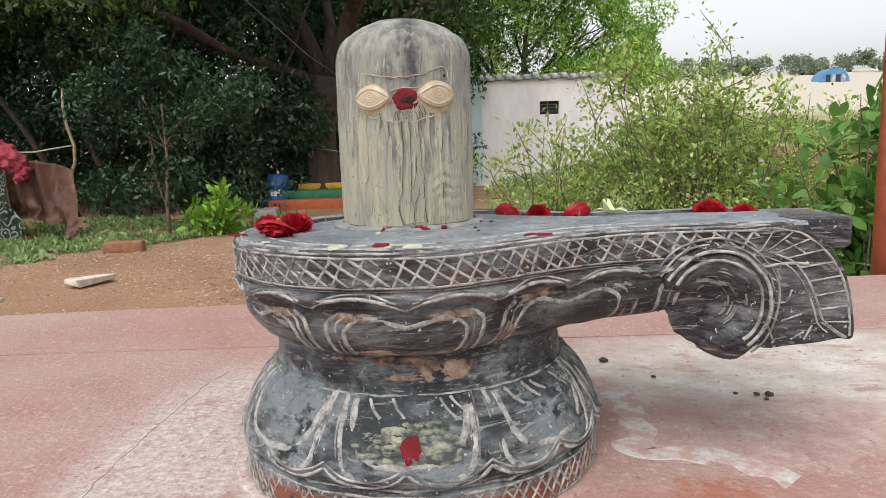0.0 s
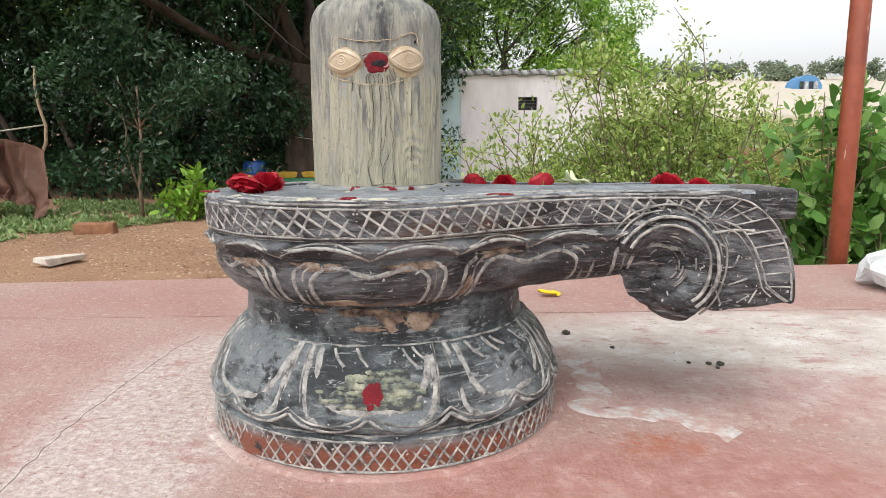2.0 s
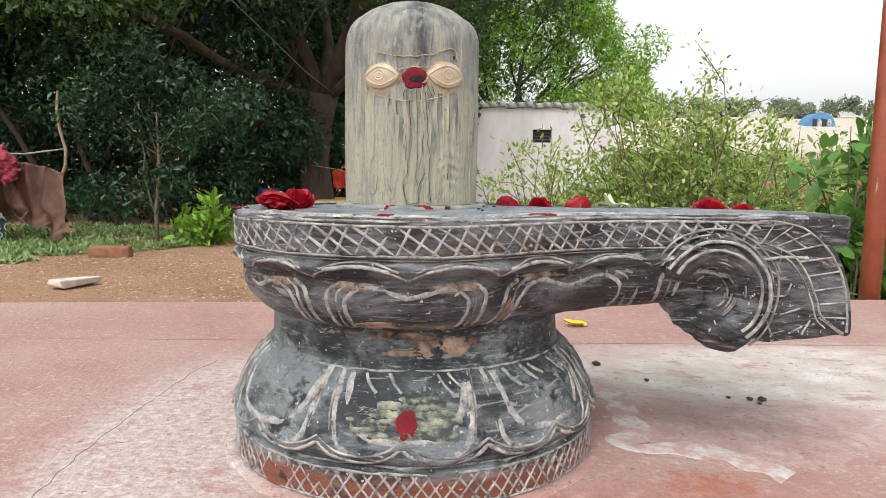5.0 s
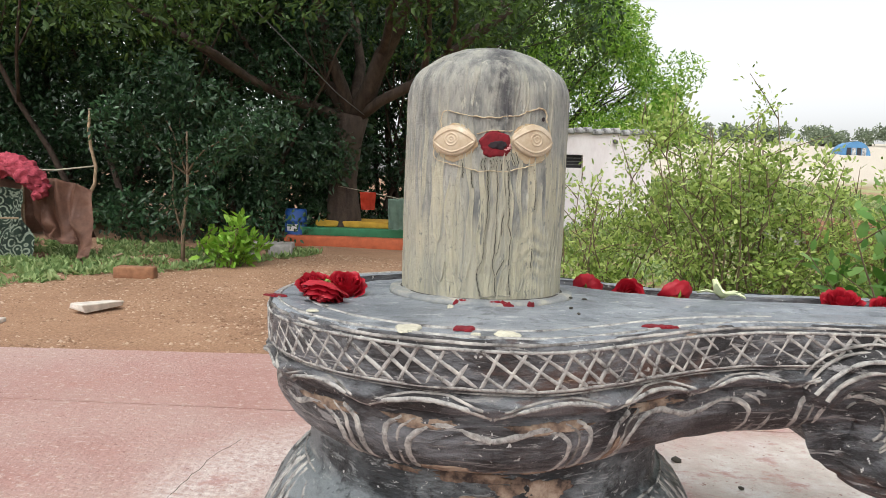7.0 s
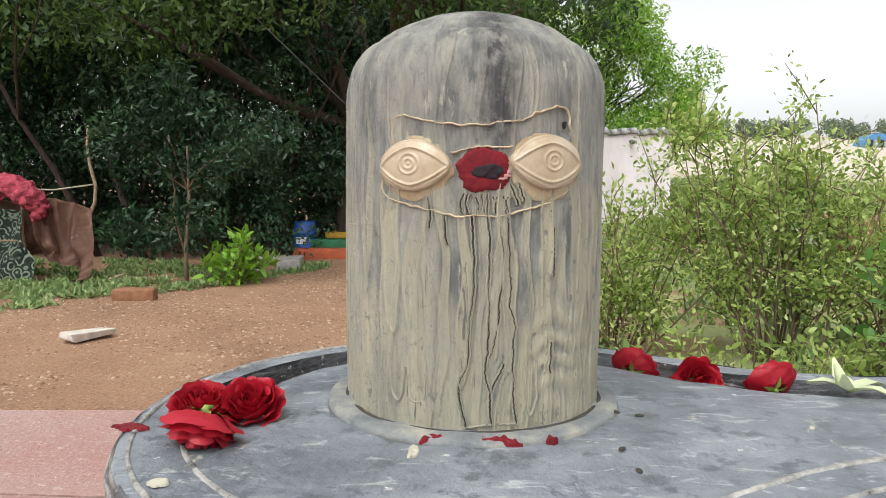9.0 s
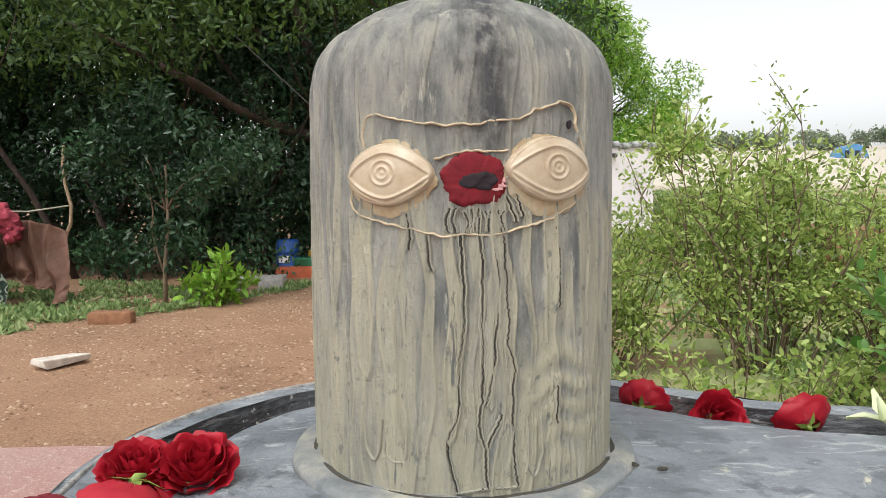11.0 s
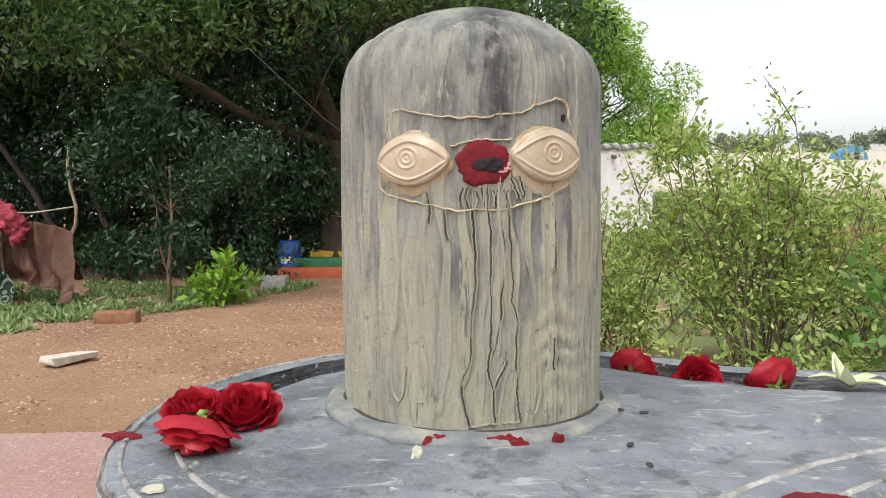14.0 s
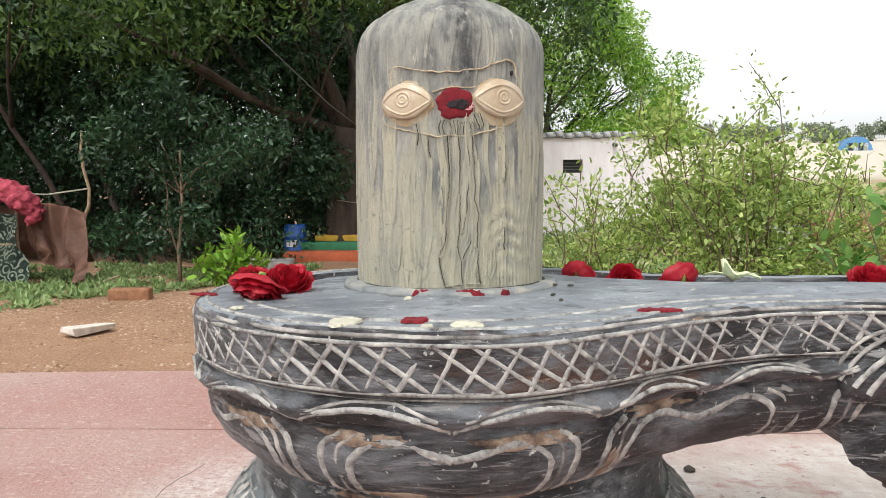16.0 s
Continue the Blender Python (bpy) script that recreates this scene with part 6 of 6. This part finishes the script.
stone("loose_brick", (-3.43, 5.6), (0.38, 0.17, 0.135), BRICK, "weathered brown brick lying at the grass edge", 12)
stone("flat_stone", (-2.86, 3.94), (0.31, 0.17, 0.05), PALE_STONE, "pale flat stone slab lying on the gravel", 62, 2, 1.0)
stone("flat_stone", (-3.3, 3.4), (0.15, 0.1, 0.03), PALE_STONE, "small pale stone chip on the gravel", 10)
stone("concrete_block", (-2.68, 8.1), (0.31, 0.24, 0.19), CONCRETE, "grey broken concrete block on the earth", 10)
stone("concrete_block", (-3.0, 7.6), (0.31, 0.16, 0.1), CONCRETE, "grey broken concrete lump on the earth", 30, 3)
stone("concrete_block", (-3.2, 9.3), (0.7, 0.35, 0.10), CONCRETE, "low grey concrete slab by the blue drum", 5, 4)
stone("white_stone", (-2.55, 9.8), (0.12, 0.08, 0.07), PALE_STONE, "small white stone in front of the plinth", 10, 2)
stone("field_rock", (4.05, 8.2), (0.55, 0.4, 0.42), CONCRETE, "grey rock on an earth mound", 10, 6, 0.3)
stone("earth_mound", (5.1, 8.5), (1.7, 1.2, 0.55), BRICK, "heap of reddish earth among weeds", 10, 7, 0.4)
for k, (x, y) in enumerate(((1.35, 1.75), (1.9, 1.85), (2.4, 1.8), (2.0, 2.1), (1.1, 1.9))):
    stone("rubble_stone", (x, y), (0.24, 0.18, 0.12), PALE_STONE, "pale rubble stone beside the platform", 30 * k, k, 0.3)

# ---- plinth round the tree, with the drum ----
plinth = thing("painted_plinth", "stepped brick plinth painted orange, green and yellow round the tree", "plinth", (-1.85, 10.6, -0.45))
plinth.scale = (1.2, 1.2, 1.2)
for name, c, sz, m in (("step", (0, 0.0, 0.07), (2.1, 1.5, 0.16), PAINT_ORANGE), ("step", (0.0, 0.08, 0.20), (1.75, 1.2, 0.12), PAINT_GREEN), ("step", (0.0, 0.15, 0.305), (1.45, 0.95, 0.09), PAINT_YELLOW)):
    bm = bmesh.new()
    box(bm, c, sz, bevel=0.015)
    part(name, bm, m, plinth)
drum_ob = thing("plastic_drum", "blue plastic drum with a white label by the painted plinth", "drum", (-3.02, 10.1, -0.45))
drum_ob.scale = (1.2, 1.2, 1.2)
bm = bmesh.new()
lathe(bm, [(0.14, 0.0), (0.15, 0.02), (0.152, 0.14), (0.158, 0.15), (0.152, 0.16), (0.152, 0.33), (0.158, 0.34), (0.152, 0.35), (0.148, 0.47), (0.135, 0.50), (0.12, 0.50), (0.118, 0.47)], 28)
part("body", bm, BLUE, drum_ob)
bm = bmesh.new()
rows = [[bm.verts.new((0.154 * math.cos(radians(a)), 0.154 * math.sin(radians(a)), z)) for a in range(-125, -64, 10)] for z in (0.2, 0.29)]
for k in range(6):
    bm.faces.new((rows[0][k], rows[0][k + 1], rows[1][k + 1], rows[1][k]))
part("label", bm, PAPER, drum_ob, "torn white label")


def cloth(name, at, w, h, material, label, seed, parent=None, spin=0):
    bm = bmesh.new()
    nx, nz = 12, 12
    rows = []
    for j in range(nz + 1):
        rows.append([bm.verts.new(((i / nx - 0.5) * w * (1 - 0.15 * j / nz), 0.05 * noise.noise(Vector((i * 0.5, j * 0.2, seed))) * (0.3 + j / nz), -h * j / nz + 0.03 * noise.noise(Vector((i * 0.4, 0, seed))))) for i in range(nx + 1)])
    for a, b in zip(rows, rows[1:]):
        for i in range(nx):
            bm.faces.new((a[i], a[i + 1], b[i + 1], b[i]))
    bmesh.ops.solidify(bm, geom=bm.faces[:], thickness=0.008)
    ob = part(name, bm, material)
    ob.location = at
    ob.rotation_euler = Euler((0, 0, radians(spin)))
    return tagged(ob, label, "cloth")


cloth("hanging_cloth", (-1.76, 9.75, 0.47), 0.26, 0.28, CLOTH_ORANGE, "orange-red cloth hanging from a string by the tree", 1)
cloth("hanging_cloth", (-1.29, 9.8, 0.38), 0.31, 0.5, CLOTH_TEAL, "grey-green cloth hanging from a string by the tree", 2)
bm = bmesh.new()
tube(bm, [(-2.3, 10.0, 0.55), (-1.76, 9.77, 0.475), (-1.29, 9.82, 0.385), (-0.8, 10.6, 0.45)], 0.006, 5)
tagged(part("clothes_line", bm, ROPE), "thin line strung from the tree trunk", "line")
bm = bmesh.new()
tube(bm, [(-4.4, 8.5, 4.15), (-3.3, 8.5, 3.05), (-2.05, 8.6, 1.86), (-1.95, 10.3, 1.75)], 0.008, 5)
tagged(part("overhead_cable", bm, CABLE), "thin grey cable slanting down to the tree", "cable")

# ---- the tarpaulin shelter ----
tent = thing("tarpaulin_shelter", "low stick shelter draped with brown tarpaulin, red cloth and green net", "shelter", (-5.5, 7.0, -0.45))
tent.scale = (1.13, 1.13, 1.13)


def drape(name, corners, material, label, seed, sag=0.12, n=18):
    """A sheet hung between four corners, with folds."""
    bm = bmesh.new()
    a, b, c, d = (Vector(p) for p in corners)
    rows = []
    for j in range(n + 1):
        v = j / n
        rows.append([])
        for i in range(n + 1):
            u = i / n
            p = a.lerp(b, u).lerp(d.lerp(c, u), v)
            k = math.sin(math.pi * u) * math.sin(math.pi * v)
            p += noise.noise_vector(Vector((u * 5, v * 2.2, seed))) * 0.09 + Vector((0, 0, -sag * k))
            p += Vector((0, 0.028 * math.sin(u * 24 + 5 * v + seed + 2.5 * noise.noise(Vector((u * 3, v * 3, seed)))) + 0.02 * noise.noise(Vector((u * 13, v * 9, seed))), 0.016 * noise.noise(Vector((u * 11, v * 5, seed + 3)))))
            p.z = max(p.z, 0.02)
            rows[-1].append(bm.verts.new(p))
    for q, w in zip(rows, rows[1:]):
        for i in range(n):
            bm.faces.new((q[i], q[i + 1], w[i + 1], w[i]))
    bmesh.ops.solidify(bm, geom=bm.faces[:], thickness=0.012)
    return part(name, bm, material, tent, label)


drape("tarpaulin", [(0.05, -0.10, 0.86), (0.73, -0.08, 0.76), (0.84, -0.28, 0.05), (0.20, -0.16, 0.28)], TARP, "brown crumpled tarpaulin", 3, 0.16, 34)
drape("tarpaulin_side", [(-1.3, 0.02, 0.84), (0.25, 0.0, 0.84), (0.22, 0.0, 0.25), (-1.3, 0.0, 0.1)], TARP, "brown crumpled tarpaulin", 7, 0.0, 24)
drape("printed_cloth", [(-1.4, -0.20, 0.72), (0.12, -0.24, 0.76), (0.29, -0.36, 0.02), (-1.4, -0.36, 0.02)], NET, "dark green cloth with a pale printed pattern", 5, 0.16, 34)
bm = bmesh.new()
path = [Vector(p) for p in curve_pts([(-1.4, -0.14, 0.95), (-0.8, -0.14, 0.97), (-0.35, -0.16, 0.98), (-0.05, -0.18, 0.97), (0.14, -0.20, 0.90), (0.22, -0.20, 0.80), (0.27, -0.20, 0.66)], 10)]
tube(bm, path, [0.125 if k < 44 else 0.125 - 0.0035 * (k - 44) for k in range(len(path))], 28)
for v in bm.verts:
    v.co += noise.noise_vector(v.co * 6) * 0.05 + noise.noise_vector(Vector((v.co.x * 9, v.co.y * 30, v.co.z * 30))) * 0.04 + noise.noise_vector(v.co * 34) * 0.018
part("cloth_roll", bm, RED_CLOTH, tent, "rolled dark red cloth")
for pts, r in (([(0.12, -0.2, 0.0), (0.06, -0.18, 0.5), (0.02, -0.1, 0.95)], 0.018), ([(0.66, 0.0, 0.0), (0.60, 0.0, 0.40), (0.63, 0.0, 0.60), (0.74, 0, 0.82), (0.755, 0, 1.0), (0.70, 0, 1.22), (0.68, 0, 1.42), (0.70, 0, 1.62)], 0.022), ([(-1.2, -0.34, 0.42), (0.12, -0.34, 0.44)], 0.012), ([(0.98, -0.2, 0.02), (1.22, -0.15, 0.05), (1.5, -0.2, 0.04)], 0.02), ([(0.9, -0.3, 0.0), (1.15, -0.2, 0.1)], 0.015)):
    bm = bmesh.new()
    tube(bm, pts, [r * (1 - 0.4 * k / len(pts)) for k in range(len(pts))], 7)
    part("stick", bm, STICK, tent, "crooked bare stick")
bm = bmesh.new()
tube(bm, [(-0.25, -0.02, 0.96), (0.3, -0.01, 0.95), (0.75, 0, 1.01)], 0.009, 5)
part("tie_rope", bm, ROPE, tent, "taut pale rope")

# ---- the hut ----
HY = 13.5
hut = tagged(new("hut"), "low whitewashed hut with a pale blue end wall and weathered coping", "hut")


def wall_panel(name, x0, x1, z0, z1, y, t, material, hole=None):
    bm = bmesh.new()
    if hole is None:
        box(bm, ((x0 + x1) / 2, y + t / 2, (z0 + z1) / 2), (x1 - x0, t, z1 - z0))
    else:
        a, b, c, d = hole
        grid = [[[bm.verts.new((px, py, pz)) for pz in (z0, c, d, z1)] for px in (x0, a, b, x1)] for py in (y, y + t)]
        for i in range(3):
            for j in range(3):
                if (i, j) != (1, 1):
                    for s in (0, 1):
                        bm.faces.new((grid[s][i][j], grid[s][i + 1][j], grid[s][i + 1][j + 1], grid[s][i][j + 1]))
        for loop in ([(1, 1), (2, 1), (2, 2), (1, 2)], [(0, 0), (3, 0), (3, 3), (0, 3)]):
            for (i, j), (k, m) in zip(loop, loop[1:] + loop[:1]):
                if abs(i - k) + abs(j - m) == 1:
                    bm.faces.new((grid[0][i][j], grid[0][k][m], grid[1][k][m], grid[1][i][j]))
        for i in range(3):
            for j in (0, 3):
                bm.faces.new((grid[0][i][j], grid[0][i + 1][j], grid[1][i + 1][j], grid[1][i][j]))
                bm.faces.new((grid[0][j][i], grid[0][j][i + 1], grid[1][j][i + 1], grid[1][j][i]))
    return part(name, bm, material, hut, flat=True)


HUTX0, HUTX1, HUTB, HUTZ = -0.9, 3.66, 0.55, 1.85
WX0, WX1, WZ0, WZ1 = 1.79, 2.20, 1.11, 1.39
wall_panel("wall", HUTB, HUTX1, -0.6, HUTZ, HY, 0.25, WHITEWASH, (WX0, WX1, WZ0, WZ1))
wall_panel("blue_wall", HUTX0, HUTB, -0.6, HUTZ - 0.005, HY + 0.02, 0.25, BLUEWASH)
bm = bmesh.new()
box(bm, (HUTX1 - 0.12, HY + 1.6, (HUTZ - 0.6) / 2), (0.24, 2.7, HUTZ + 0.6))
part("side_wall", bm, WHITEWASH, hut, flat=True)
bm = bmesh.new()
box(bm, ((HUTX0 + HUTX1) / 2, HY + 1.5, HUTZ - 0.05), (HUTX1 - HUTX0, 2.6, 0.08))
part("roof", bm, CONCRETE, hut, flat=True)
for k in range(24):
    bm = bmesh.new()
    w = (HUTX1 - HUTX0 + 0.16) / 24
    box(bm, (0, 0, 0), (w * 1.02, 0.36, 0.12), bevel=0.03)
    rough(bm, 0.035, 6 + k * 0.1)
    ob = part("coping_stone", bm, COPING, hut)
    ob.location = (HUTX0 - 0.08 + w * (k + 0.5), HY + 0.12, HUTZ + 0.05 + 0.02 * math.sin(k * 2.1))
win = part("window", (lambda b: (box(b, ((WX0 + WX1) / 2, HY + 0.17, (WZ0 + WZ1) / 2), (WX1 - WX0, 0.02, WZ1 - WZ0)), b)[1])(bmesh.new()), DARK, hut, "small dark barred window", flat=True)
for k in range(3):
    bm = bmesh.new()
    box(bm, ((WX0 + WX1) / 2, HY + 0.06, WZ0 + (WZ1 - WZ0) * (k + 1) / 4), (WX1 - WX0, 0.02, 0.015))
    part("window_bar", bm, CABLE, win, flat=True)
for x in (0.62, 2.85):
    bm = bmesh.new()
    tube(bm, [(x, HY + 0.1, HUTZ - 0.14), (x, HY - 0.18, HUTZ - 0.18)], 0.045, 8)
    part("drain_spout", bm, CABLE, hut, "short dark roof drain pipe")

# ---- far field: hangar and tree line ----
FZ = ground_z(28.3, 52)
hangar = thing("arched_hangar", "far blue arched sheet-metal shed across the sandy field", "shed", (28.75, 52.0, FZ - 0.1))
hangar.scale = (0.76, 1.0, 0.95)
bm = bmesh.new()
a = [(1.45 * math.cos(radians(t)), 1.25 * math.sin(radians(t))) for t in range(0, 181, 12)]
rows = [[bm.verts.new((x, y, z)) for x, z in a] for y in (0, 1.6)]
for k in range(len(a) - 1):
    bm.faces.new((rows[0][k], rows[0][k + 1], rows[1][k + 1], rows[1][k]))
bm.faces.new(rows[0])
part("shell", bm, HANGAR, hangar, flat=True)
for k in range(4):
    bm = bmesh.new()
    box(bm, (-0.75 + 0.5 * k, -0.04, 0.4), (0.38, 0.06, 0.65))
    part("door_panel", bm, COPING if k % 2 else DARK, hangar, flat=True)
g = random.Random(77)
for k in range(26):
    x, y = 14 + k * 2.4 + g.uniform(-1, 1), 66 + g.uniform(-5, 5)
    h = g.uniform(0.8, 1.9)
    # the crowns get their haze from the greyed leaf colour
    e = thing("far_tree", "distant tree at the field's edge, haze painted into its leaves", "tree", (x, y, ground_z(x, y) - 0.2), "far tree line")
    bm = bmesh.new()
    tube(bm, [(0, 0, -0.3), (0, 0, h * 0.5)], [0.2, 0.1], 6)
    part("trunk", bm, BARK, e)
    cs = [(g.uniform(-1.6, 1.6), g.uniform(-1, 1), g.uniform(0.3, 1) * h) for _ in range(12)]
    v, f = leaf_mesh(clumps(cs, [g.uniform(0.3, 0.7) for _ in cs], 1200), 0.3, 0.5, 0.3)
    mesh_np("crown", v, f, LEAF_HAZED, e)
